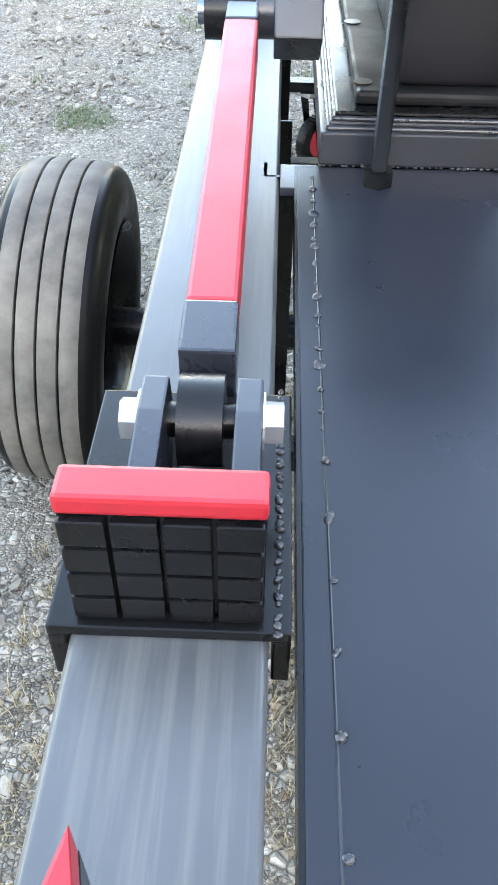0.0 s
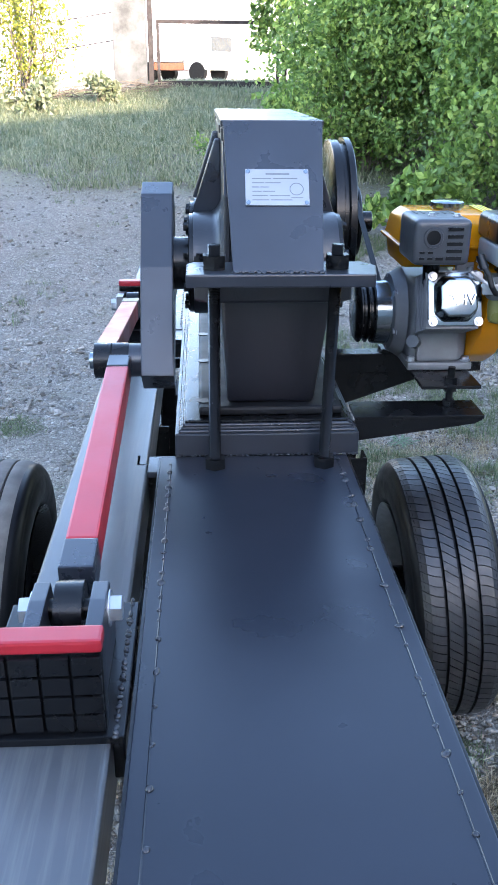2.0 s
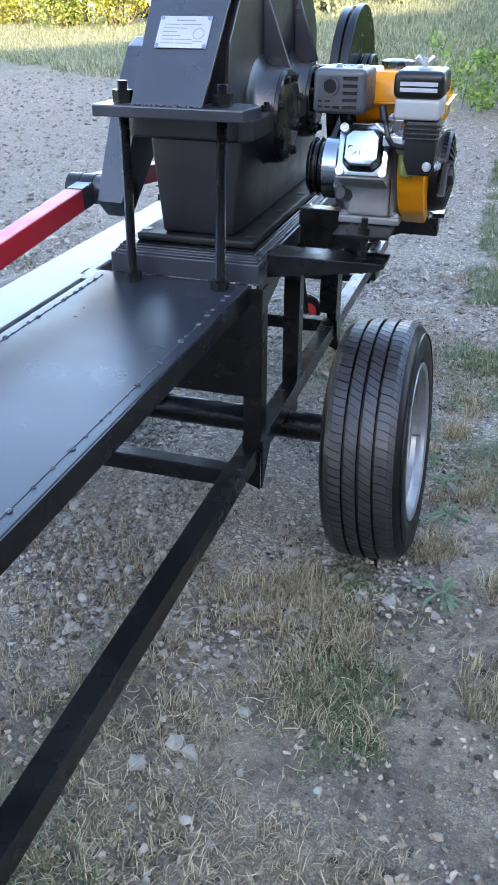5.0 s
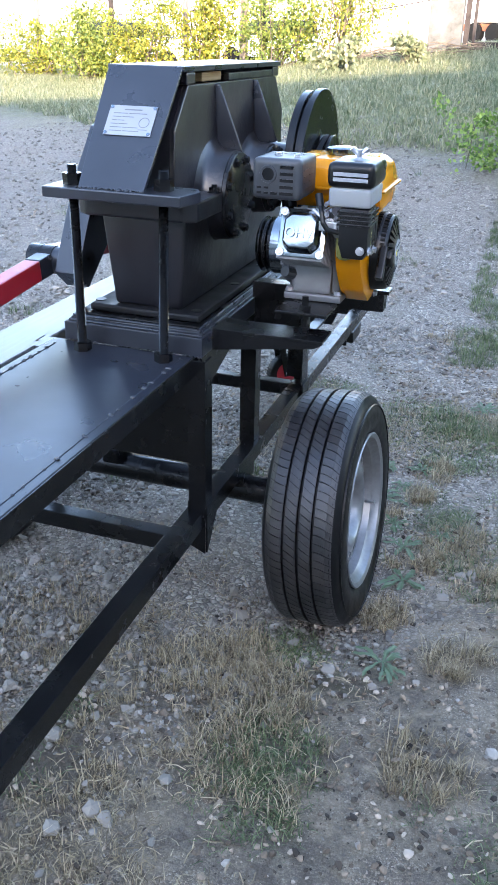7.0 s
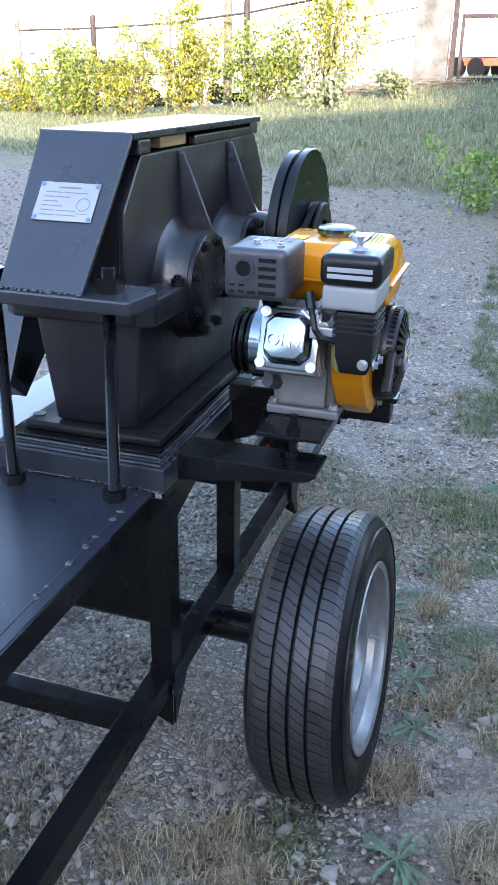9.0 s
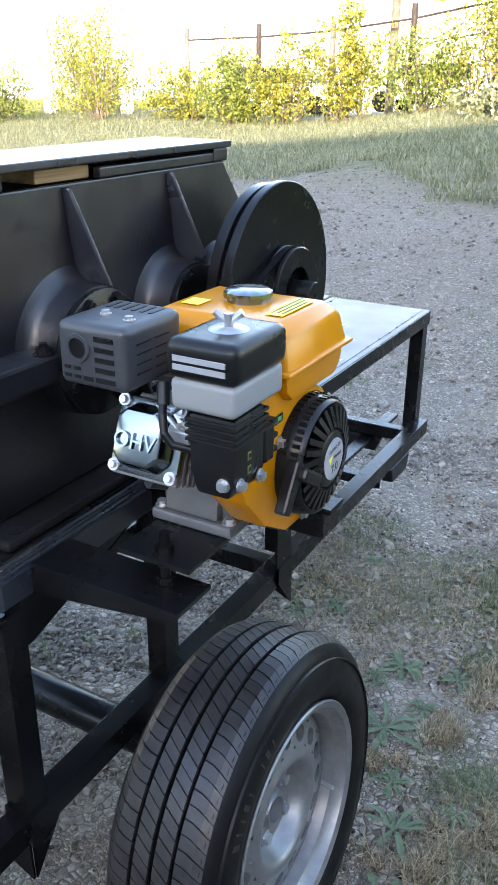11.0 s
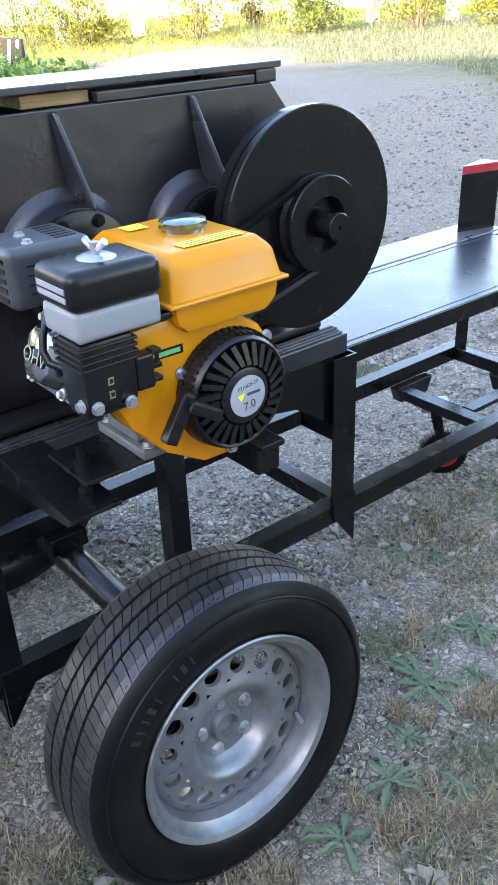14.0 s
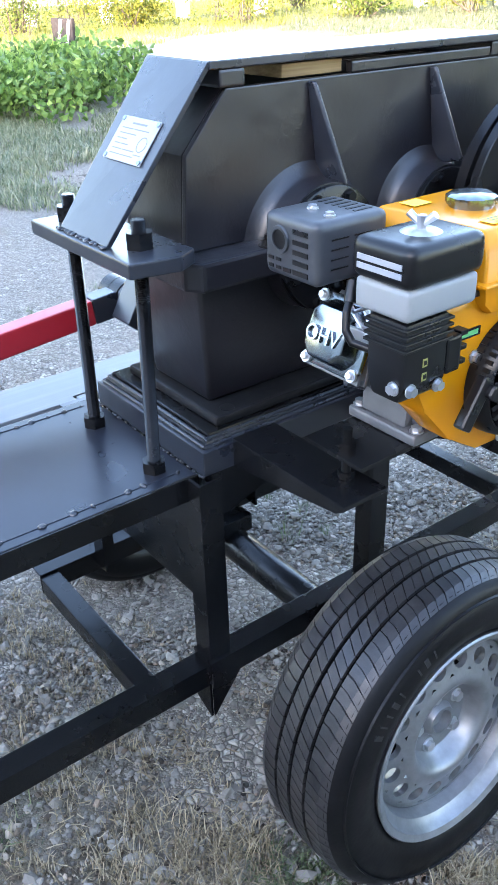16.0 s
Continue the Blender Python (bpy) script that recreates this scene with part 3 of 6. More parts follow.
# ---- weeds ----


def rosette(x, y, s, seed, mat=M_DOCK):
    """A flat rosette of long toothed leaves that lie out on the ground."""
    rr = random.Random(seed)
    w = thing("weed", "flat grey-green rosette weed with toothed leaves in the gravel", "weed", "weeds by the wheel", at=(x, y, ground_z(x, y) + 0.006))
    for k in range(rr.randint(11, 17)):
        bm = bmesh.new()
        a = k * 2.4 + rr.uniform(-0.4, 0.4)
        L_, wd = s * rr.uniform(0.5, 1.05), s * rr.uniform(0.075, 0.125)
        lift, bend = rr.uniform(0.12, 0.5), rr.uniform(-0.35, 0.35)
        rows = []
        for i in range(11):
            t = i / 10
            ww = wd * (0.18 + 1.35 * t ** 1.3 * (1 - t) ** 0.5 * 1.6) * (1.0 if i % 2 else 0.66) * (0.06 if i == 10 else 1)
            aa = a + bend * t
            c = Vector((math.cos(aa) * L_ * t, math.sin(aa) * L_ * t, L_ * lift * (t - t * t * 0.95) + 0.005 + 0.003 * math.sin(9 * t + k)))
            n_ = Vector((-math.sin(aa), math.cos(aa), 0))
            curl = ww * rr.uniform(0.15, 0.55)
            rows.append([bm.verts.new(c - n_ * ww + Vector((0, 0, curl))), bm.verts.new(c), bm.verts.new(c + n_ * ww + Vector((0, 0, curl)))])
        for u, v in zip(rows, rows[1:]):
            for i in (0, 1):
                bm.faces.new((u[i], u[i + 1], v[i + 1], v[i]))
        part("leaf", bm, mat, w)
    return w


for i, (x, y, s) in enumerate(WEEDS):
    rosette(x, y, s, 50 + i)


def clump_place(rr):
    """Seedy tufts at the places where they stand thickest."""
    x, y, r = rr.choice(CLUMPS)
    a, q = rr.uniform(0, 6.3), r * math.sqrt(rr.random())
    x, y = x + q * math.cos(a), y + q * math.sin(a)
    if near_weed(x, y):
        return None
    return x, y, ground_z(x, y), rr.uniform(0.5, 1.0)


CLUMPS = ((0.45, 1.08, 0.07), (0.6, 0.84, 0.05), (0.92, 0.11, 0.09), (0.42, -0.06, 0.11), (0.57, -0.41, 0.16), (0.72, 1.21, 0.09), (0.67, 1.0, 0.07), (0.75, 0.6, 0.08), (0.85, 0.75, 0.1), (0.9, -0.3, 0.1), (1.0, 0.5, 0.12), (0.7, 0.3, 0.07), (0.3, -0.15, 0.1), (0.5, -0.2, 0.12))
scatter("dry_grass", 900, clump_place, blade_at, M_DRY, "seedy straw-coloured tufts on the soil", "grass", 31)
CLUMPS = ((0.45, 1.44, 0.12), (0.5, 0.02, 0.08), (0.57, -0.38, 0.12), (0.75, 1.3, 0.1), (0.9, 1.6, 0.16), (0.56, -0.5, 0.12), (0.8, 0.9, 0.07), (0.4, 0.98, 0.06), (-0.95, 2.3, 0.12))
scatter("grass", 700, clump_place, curl_at, M_WEED, "low green grass patches on the soil", "grass", 32)

# single stones that stand out
for i, (x, y, s) in enumerate(((0.40, -0.53, 0.022), (0.335, -0.665, 0.026), (0.30, -0.655, 0.024), (0.355, -0.64, 0.016), (0.27, 0.235, 0.026), (0.45, -0.28, 0.02), (0.3, -0.2, 0.026), (0.12, -0.5, 0.03), (0.33, 0.12, 0.03), (0.62, -0.03, 0.028), (0.16, 1.32, 0.03), (0.25, -0.72, 0.028), (0.5, 0.06, 0.028))):
    rr = random.Random(90 + i)
    V, F = [], []
    stone_at(rr, (0, 0, 0, s * 0.72), V, F)
    m = bpy.data.meshes.new("stone")
    m.from_pydata(V, [], F)
    m.materials.append(M_STONE)
    o = new("stone", m)
    o.location = (x, y, ground_z(x, y) + s * 0.35)
    tagged(o, "egg-sized pale grey stone on the soil" if s > 0.024 else "small pale grey stone on the soil", "stone", "loose stones")

# ---- bushes and trees ----


def leaf(rr, p, s, V, F, up=0.35):
    n_ = Vector((rr.gauss(0, 1), rr.gauss(0, 1), rr.gauss(up, 0.7))).normalized()
    t = n_.orthogonal().normalized()
    t = (Matrix.Rotation(rr.uniform(0, 6.3), 3, n_) @ t)
    u = n_.cross(t)
    b = len(V)
    l, w = s * rr.uniform(0.7, 1.25), s * rr.uniform(0.26, 0.42)
    V.extend(tuple(v) for v in (p, p + t * l * 0.45 + u * w - n_ * w * 0.25, p + t * l, p + t * l * 0.45 - u * w - n_ * w * 0.25, p + t * l * 0.5 + n_ * w * 0.1))
    F.extend(((b, b + 1, b + 4), (b + 1, b + 2, b + 4), (b + 2, b + 3, b + 4), (b + 3, b, b + 4)))


def bush(x, y, r, h, n, size, mat, label, seed, clumps=30, name="bush", category="bush", trunk=0.03, low=0.12, group="", flat=1.0, spray=0.0):
    """Stems with leaves: round clumps, and a share of them as loose sprays along long shoots."""
    rr = random.Random(seed)
    z0 = ground_z(x, y)
    b = thing(name, label, category, group, at=(x, y, z0))
    V, F = [], []
    cen = []
    for _ in range(clumps):
        a, q = rr.uniform(0, 6.3), math.sqrt(rr.random())
        zz = h * (low + (1 - low) * rr.random() ** 0.8)
        k = math.sqrt(max(0.08, 1 - (max(0, zz / h - 0.35) / 0.68) ** 2))
        cen.append((Vector((math.cos(a) * r * q * k, math.sin(a) * r * q * k * flat, zz * 0.93)), r * rr.uniform(0.12, 0.27)))
    shoots = []
    for _ in range(int(clumps * spray * 1.5)):
        a, lean = rr.uniform(0, 6.3), rr.uniform(0.1, 1.0)
        foot = Vector((rr.gauss(0, r * 0.3), rr.gauss(0, r * 0.3), 0))
        top = foot + Vector((math.cos(a) * r * lean, math.sin(a) * r * lean, h * rr.uniform(0.45, 1.12) * (1.1 - 0.45 * lean)))
        shoots.append((foot, foot.lerp(top, 0.5) + Vector((0, 0, h * rr.uniform(0.05, 0.16))), top))
    loose = int(n * spray)
    for i in range(n - loose):
        c, cr = cen[i % clumps]
        d = Vector((rr.gauss(0, 1), rr.gauss(0, 1), rr.gauss(0, 1))).normalized() * cr * rr.uniform(0.3, 1.2) ** 0.6
        p = c + d
        if p.z < 0.02:
            continue
        leaf(rr, p, size, V, F)
    for i in range(loose):
        f, m_, e = shoots[i % len(shoots)]
        t = rr.uniform(0.12, 1.0)
        p = f * (1 - t) ** 2 + m_ * 2 * t * (1 - t) + e * t * t
        w = r * (0.16 * (1.15 - t) + 0.02)
        leaf(rr, p + Vector((rr.gauss(0, w), rr.gauss(0, w), rr.gauss(0, w * 0.8))), size * rr.uniform(0.7, 1.1), V, F)
    m = bpy.data.meshes.new("crown")
    m.from_pydata(V, [], F)
    m.materials.append(mat)
    o = new("crown", m)
    o.parent = b
    bm = bmesh.new()
    for c, cr in cen[: max(7, clumps // 3)]:
        s = Vector((rr.gauss(0, r * 0.08), rr.gauss(0, r * 0.08), -0.05))
        e = c * 0.92
        mid = s.lerp(e, 0.5) + Vector((rr.gauss(0, r * 0.06), rr.gauss(0, r * 0.06), h * 0.05))
        rod(s, mid, trunk, 6, bm, trunk * 0.7)
        rod(mid, e, trunk * 0.7, 6, bm, trunk * 0.25)
    for f, m_, e in shoots[::2]:
        rod(f, m_, trunk * 0.45, 5, bm, trunk * 0.35)
        rod(m_, e, trunk * 0.35, 5, bm, trunk * 0.12)
    part("branchwork", bm, M_BARK, b)
    return b


scatter("verge_grass", 8000, side_place, meadow_blade, M_GRASS, "green verge grass beside the yard", "grass", 26)
bush(3.5, 9.0, 2.45, 3.3, 62000, 0.075, M_LEAF, "large dense green leafy bush at the edge of the yard", 61, 130, trunk=0.035, low=0.04, spray=0.3)
bush(1.75, 8.5, 0.95, 1.8, 13000, 0.065, M_LEAF, "lower green shoots in front of the large bush", 62, 46, trunk=0.02, low=0.03, spray=0.4)
bush(2.9, 6.2, 1.05, 2.0, 18000, 0.065, M_LEAF, "dense green bush with drooping shoots", 63, 60, trunk=0.02, low=0.03, spray=0.35)
bush(0.66, 6.9, 0.55, 0.95, 5000, 0.05, M_LEAF, "small green bush with fine leaves beside the gravel", 66, 26, trunk=0.01, low=0.03, spray=0.5)
bush(1.7, 5.5, 0.45, 0.6, 1300, 0.1, M_LEAF, "low broad-leaved shoots at the foot of the bush", 64, 12, trunk=0.01, low=0.03)
bush(2.3, 14.5, 1.6, 3.2, 9000, 0.11, M_LEAF, "tall green bush by the gate", 65, 44, spray=0.4)
row = ((-3.5, 16.8, 1.05, 3.3), (-5.0, 17.3, 1.1, 1.7), (-6.7, 17.2, 0.75, 2.6), (-8.3, 17.6, 1.2, 1.9), (-9.7, 17.6, 0.9, 1.6), (-12.0, 19.4, 1.2, 1.3), (-14.2, 18.2, 1.5, 2.8), (-16.4, 16.4, 1.2, 1.6), (-18.6, 14.2, 1.5, 3.2), (-20.6, 12.0, 1.2, 1.6), (-22.5, 9.6, 1.5, 2.7), (-25.5, 13.0, 1.7, 3.4), (-21.5, 18.5, 1.4, 3.0), (-17.5, 22.0, 1.5, 2.8), (-24.5, 6.5, 1.5, 2.2))
for i, (x, y, r, h) in enumerate(row):
    bush(x, y, r, h, 4300, 0.085, (M_LEAFY, M_LEAFG, M_LEAFY)[i % 3], "sunlit yellow-green bush at the yard's far edge", 70 + i, 26, trunk=0.024, low=0.05, group="bushes along the fence", spray=0.78)
bush(-9.9, 4.7, 1.5, 0.6, 5200, 0.11, M_LEAF, "low mound of trailing green weeds", 91, 40, name="weed_mound", category="weeds", trunk=0.015, low=0.02)
bush(-12.2, 5.2, 1.3, 0.45, 2600, 0.12, M_LEAF, "low mound of trailing green weeds", 92, 26, name="weed_mound", category="weeds", trunk=0.015, low=0.02)
bush(-1.9, 15.0, 0.6, 0.45, 700, 0.12, M_GRASS, "clump of grey-green weeds before the post", 93, 10, name="weed_clump", category="weeds", trunk=0.008, low=0.02)
bush(-2.9, 14.6, 0.7, 0.5, 800, 0.12, M_GRASS, "clump of grey-green weeds before the post", 94, 10, name="weed_clump", category="weeds", trunk=0.008, low=0.02)

# ---- gate, post and fence ----
gz = ground_z(-1.4, 17.0)
cp = thing("concrete_post", "broad weathered concrete gate post", "post", at=(-1.42, 17.0, gz - 0.1))
under(part("slab", box(-1.76, -1.1, 16.9, 17.1, gz - 0.15, gz + 2.5, 0.02), M_CONC), cp)
under(part("strap", box(-1.775, -1.085, 16.885, 17.115, gz + 1.72, gz + 1.77, 0.004), M_RUST), cp)
gate = thing("gate", "rusty tubular steel yard gate", "gate", at=(0.2, 17.0, gz))
g2 = gz
for x0, x1, z0, z1, nm in ((-1.07, -0.97, g2 - 0.1, g2 + 2.4, "post"), (-0.9, -0.84, g2 + 0.1, g2 + 1.2, "stile"), (1.5, 1.56, g2 + 0.1, g2 + 1.2, "stile"), (-0.9, 1.56, g2 + 1.2, g2 + 1.27, "top_bar"), (-0.9, 1.56, g2 - 0.02, g2 + 0.16, "bottom_bar"), (1.62, 1.72, g2 - 0.1, g2 + 1.9, "post")):
    under(part(nm, box(x0, x1, 16.96, 17.04, z0, z1, 0.008), M_RUST), gate)
for i, x in enumerate((-3.9, -5.9, -8.0, -10.2, -12.6)):
    y = 18.6 + 0.35 * i
    z = ground_z(x, y)
    p_ = thing("fence_post", "weathered fence post in the sun", "post", "fence posts", at=(x, y, z))
    under(part("shaft", rod((x, y, z - 0.1), (x, y, z + 2.3), 0.07, 10), M_RUST if i % 2 else M_CONC), p_)
def sweep(pts, r, n=6):
    """One bent round bar through points."""
    own, rings = bmesh.new(), []
    for i, p in enumerate(pts):
        d = (pts[min(i + 1, len(pts) - 1)] - pts[max(i - 1, 0)]).normalized()
        u = d.cross(Vector((0, 0, 1))).normalized()
        v = d.cross(u)
        rings.append([own.verts.new(p + (u * math.cos(2 * math.pi * k / n) + v * math.sin(2 * math.pi * k / n)) * r) for k in range(n)])
    for a, b in zip(rings, rings[1:]):
        for k in range(n):
            own.faces.new((a[k], a[(k + 1) % n], b[(k + 1) % n], b[k]))
    own.faces.new(rings[0]), own.faces.new(rings[-1])
    return own


wires = thing("fence_wiring", "two fence wires and a rusty top rail between the posts", "fence", at=(-7.0, 18.6, ground_z(-7.0, 18.6)))
for k, nm in enumerate(("wire", "wire", "top_rail")):
    pts = [Vector((-1.7, 17.0, gz + 0.9 + k * 0.5))] + [Vector((x, 18.6 + 0.35 * i, ground_z(x, 18.6 + 0.35 * i) + 0.9 + k * 0.55)) for i, x in enumerate((-3.9, -5.9, -8.0, -10.2, -12.6))]
    under(part(nm, sweep(pts, 0.012 if k < 2 else 0.028), M_RUST), wires)
pole = thing("utility_pole", "dark weathered wooden pole standing behind the fence", "pole", at=(-6.6, 19.6, ground_z(-6.6, 19.6)))
under(part("shaft", rod((-6.6, 19.6, ground_z(-6.6, 19.6) - 0.2), (-6.55, 19.6, ground_z(-6.6, 19.6) + 7.0), 0.11, 12, None, 0.08), M_BARK), pole)
for i in range(8):
    x, y = -14.5 - i * 1.55, 23.5 - i * 1.75
    z = ground_z(x, y)
    p_ = thing("wall_pillar", "pale rendered pillar of the far boundary", "pillar", "boundary pillars", at=(x, y, z))
    under(part("shaft", box(x - 0.15, x + 0.15, y - 0.15, y + 0.15, z - 0.1, z + 2.6, 0.02), M_WALL), p_)
sb = thing("barrier_board", "rusty orange barrier board with pale stripes", "barrier", at=(-15.0, 7.3, ground_z(-15, 7.3)))
z = ground_z(-15, 7.3)
under(part("board", box(-15.5, -14.6, 7.27, 7.33, z + 0.3, z + 0.75, 0.01), M_RUST), sb)
under(part("foot", box(-15.15, -15.05, 7.2, 7.4, z - 0.05, z + 0.3, 0.01), M_RUST), sb)
for x in (-15.3, -14.95):
    under(part("stripe", prism([(x, z + 0.32), (x + 0.12, z + 0.32), (x + 0.3, z + 0.73), (x + 0.18, z + 0.73)], "y", 7.262, 7.268), M_WALL), sb)
bm = bmesh.new()
rr = random.Random(5)
for i in range(70):
    a = Vector((rr.uniform(-2.9, -0.6), rr.uniform(16.0, 16.6), 0))
    a.z = ground_z(a.x, a.y) + rr.uniform(0.0, 0.22)
    d = Vector((rr.uniform(-1, 1), rr.uniform(-0.3, 0.3), rr.uniform(-0.05, 0.2))) * rr.uniform(0.4, 0.9)
    rod(a - d / 2, a + d / 2, 0.012, 5, bm, 0.004)
tagged(part("brushwood", bm, M_BARK), "heap of dry cut branches by the gate post", "branches", kind="stuff")

# ---- far buildings and vehicles ----


def building(name, label, x0, x1, y0, y1, h, wins, wall):
    z0 = ground_z((x0 + x1) / 2, min(y0, 28)) - 0.3
    b = thing(name, label, "building", at=((x0 + x1) / 2, (y0 + y1) / 2, z0))
    under(part("wall", box(x0, x1, y0, y1, z0, z0 + h, 0.02), wall), b)
    under(part("roof", box(x0 - 0.4, x1 + 0.4, y0 - 0.4, y1 + 0.4, z0 + h + 0.001, z0 + h + 0.25, 0.02), M_GREYSHEET), b)
    for i in range(wins):
        x = x0 + (x1 - x0) * (i + 0.5) / wins
        w = under(part("window", box(x - 0.8, x + 0.8, y0 - 0.06, y0 - 0.002, z0 + h * 0.42, z0 + h * 0.42 + 1.4, 0.01), M_WALL), b)
        under(part("pane", box(x - 0.7, x + 0.7, y0 - 0.075, y0 - 0.061, z0 + h * 0.42 + 0.1, z0 + h * 0.42 + 1.3, 0.0), M_GLASS), w)
    return b


building("warehouse", "long pale rendered warehouse in full sun", -30, 26, 52, 62, 9.0, 0, M_WALL)
building("warehouse", "pale warehouse beyond the bushes in the sun", -62, -34, 34, 44, 8.0, 5, M_WALL)
z0 = ground_z(-45, 0)
bw = thing("boundary_wall", "long pale boundary wall in full sun", "wall", at=(-40, 14, z0))
under(part("wall", prism([(-52, -8), (-51.7, -8.2), (-30.0, 34.0), (-30.3, 34.2)], "z", z0 - 0.3, z0 + 4.6), M_WALL), bw)


def car(x, y, turn):
    c = thing("car", "white parked estate car in the sun", "car")
    body = prism([(-2.1, 0.35), (2.1, 0.35), (2.15, 0.75), (1.3, 0.92), (0.75, 1.42), (-1.5, 1.45), (-2.05, 0.95)], "y", -0.8, 0.8, 0.06)
    part("body", body, M_WHITE, c)
    for s in (-1, 1):
        part("side_window", prism([(-1.6, 0.95), (1.05, 0.95), (0.66, 1.36), (-1.4, 1.38)], "y", s * 0.805, s * 0.812), M_GLASS, c)
    part("windscreen", quad_slab([(1.32, -0.65, 0.98), (1.32, 0.65, 0.98), (0.86, 0.65, 1.38), (0.86, -0.65, 1.38)], 0.01), M_GLASS, c)
    for wx in (-1.35, 1.35):
        for s in (-1, 1):
            w = part("wheel", lathe([(s * 0.66, 0.1), (s * 0.66, 0.31), (s * 0.83, 0.31), (s * 0.83, 0.1)], 24, "y", (wx, 0, 0.31)), M_RUBBER, c)
    for s in (-0.6, 0.6):
        part("headlight", box(2.12, 2.17, s - 0.15, s + 0.15, 0.6, 0.72, 0.01), M_PLATE, c)
    c.matrix_world = Matrix.Translation((x, y, ground_z(x, y))) @ pose(0, 0, 0, 0, 0, turn)
    return c


car(-11.8, 24.0, 8)
car(-7.6, 26.0, 172)
car(-26.0, 24.0, 40)
tr = thing("lorry", "white tank lorry with an orange-brown chassis, far across the yard", "lorry")
part("tank", box(-1.1, 1.1, 0.2, 5.0, 1.0, 2.7, 0.3, None, 3), M_WHITE, tr)
part("cab", box(-1.1, 1.1, -1.6, 0.1, 0.6, 2.5, 0.12), M_WHITE, tr)
part("windscreen", box(-0.95, 0.95, -1.63, -1.605, 1.5, 2.2, 0.0), M_GLASS, tr)
part("chassis", box(-1.0, 1.0, 0.15, 5.0, 0.6, 0.95, 0.03), M_REDOX, tr)
for wx in (-1.0, 1.0):
    for wy in (-0.8, 2.6, 3.9):
        part("wheel", lathe([(wx - 0.15, 0.12), (wx - 0.15, 0.5), (wx + 0.15, 0.5), (wx + 0.15, 0.12)], 20, "x", (0, wy, 0.5)), M_RUBBER, tr)
tr.matrix_world = Matrix.Translation((-0.2, 48, ground_z(2.0, 48))) @ pose(0, 0, 0, 0, 0, 55)

# unseen tall wall added behind the camera, which keeps the yard in shade
sz = -0.2
sd = tagged(part("shed_wall", prism([(-72.0, -62.9), (44.4, 4.0), (48.4, -3.0), (-68.0, -69.9)], "z", sz, 9.4), M_GREYSHEET), "long tall grey wall, unseen, added to shade the yard", "shed", kind="structure")
# unseen side wall, added to darken what the black paint reflects
sd = tagged(part("shed_wall", box(14.0, 20.0, -9.5, 5.0, sz, 9.4, 0.0), M_GREYSHEET), "unseen grey side wall, added to darken reflections", "shed", kind="structure")

# ---- the machine's frame ----
DZ = 0.785
XL, XR = -0.146, 0.23
frame_ob = thing("splitter_frame", "black painted welded steel trailer frame with two sheet decks", "machine frame")

# near and far deck: a sheet on an angle-iron border
for y0, y1 in ((-1.08, 0.05), (0.97, 2.08)):
    d = part("deck_sheet", box(XL + 0.004, XR - 0.004, y0 + 0.004, y1 - 0.002, DZ - 0.006, DZ, 0.0015), M_SHEET, frame_ob, "satin black steel deck sheet")
    part("edge_angle", prism([(XL, DZ - 0.0015), (XL, DZ - 0.042), (XL + 0.005, DZ - 0.042), (XL + 0.005, DZ - 0.0062), (XL + 0.035, DZ - 0.0062), (XL + 0.035, DZ - 0.0115), (XL + 0.0051, DZ - 0.0115)][:4] + [(XL + 0.005, DZ - 0.0015)], "y", y0, y1, 0.0), M_BLACK, d)
    part("edge_angle", prism([(XR - 0.005, DZ - 0.0015), (XR - 0.005, DZ - 0.046), (XR, DZ - 0.046), (XR, DZ - 0.0015)], "y", y0, y1, 0.001), M_BLACK, d)
    part("edge_angle", box(XL + 0.006, XR - 0.006, y0, y0 + 0.0038, DZ - 0.044, DZ - 0.0015, 0.0), M_BLACK, d)
    part("edge_angle", box(XL + 0.006, XR - 0.006, y1 - 0.0018, y1 + 0.003, DZ - 0.044, DZ - 0.0015, 0.0), M_BLACK, d)
    pts = line_pts((XL + 0.024, min(y1, 0.02) - 0.005 if y1 < 0.5 else y0 + 0.02, DZ), (XL + 0.024, -0.5 if y1 < 0.5 else y0 + 0.5, DZ), 0.031, 0.25, 5) + line_pts((XL + 0.026, -0.53 if y1 < 0.5 else y0 + 0.55, DZ), (XL + 0.03, y0 + 0.02 if y1 < 0.5 else y1, DZ), 0.064, 0.1, 6)
    pts += line_pts((XR - 0.026, y1 - 0.03, DZ), (XR - 0.024, y0 + 0.02, DZ), 0.047, 0.25, 8)
    part("weld_bead", blobs(pts, 0.0046 if y0 < 0 else 0.0028, 4), M_WELD, d)
    part("weld_seam", rod((XL + 0.025, y0 + 0.02, DZ), (XL + 0.025, y1 - 0.03, DZ), 0.0013, 6), M_SHEET, d)
    part("weld_seam", rod((XR - 0.025, y0 + 0.02, DZ), (XR - 0.025, y1 - 0.03, DZ), 0.0013, 6), M_SHEET, d)

# the slide beam: a channel with its back up
bx0, bx1, bz = -0.31, -0.166, 0.778
beam_pts = [(bx0, bz - 0.004), (bx0 + 0.004, bz), (bx1 - 0.004, bz), (bx1, bz - 0.004), (bx1, bz - 0.09), (bx1 - 0.009, bz - 0.09), (bx1 - 0.009, bz - 0.012), (bx0 + 0.009, bz - 0.012), (bx0 + 0.009, bz - 0.09), (bx0, bz - 0.09)]
part("slide_beam", prism(beam_pts, "y", -1.12, 2.12, 0.0015), M_BEAM, frame_ob, "grey worn channel beam, scratched along its top")
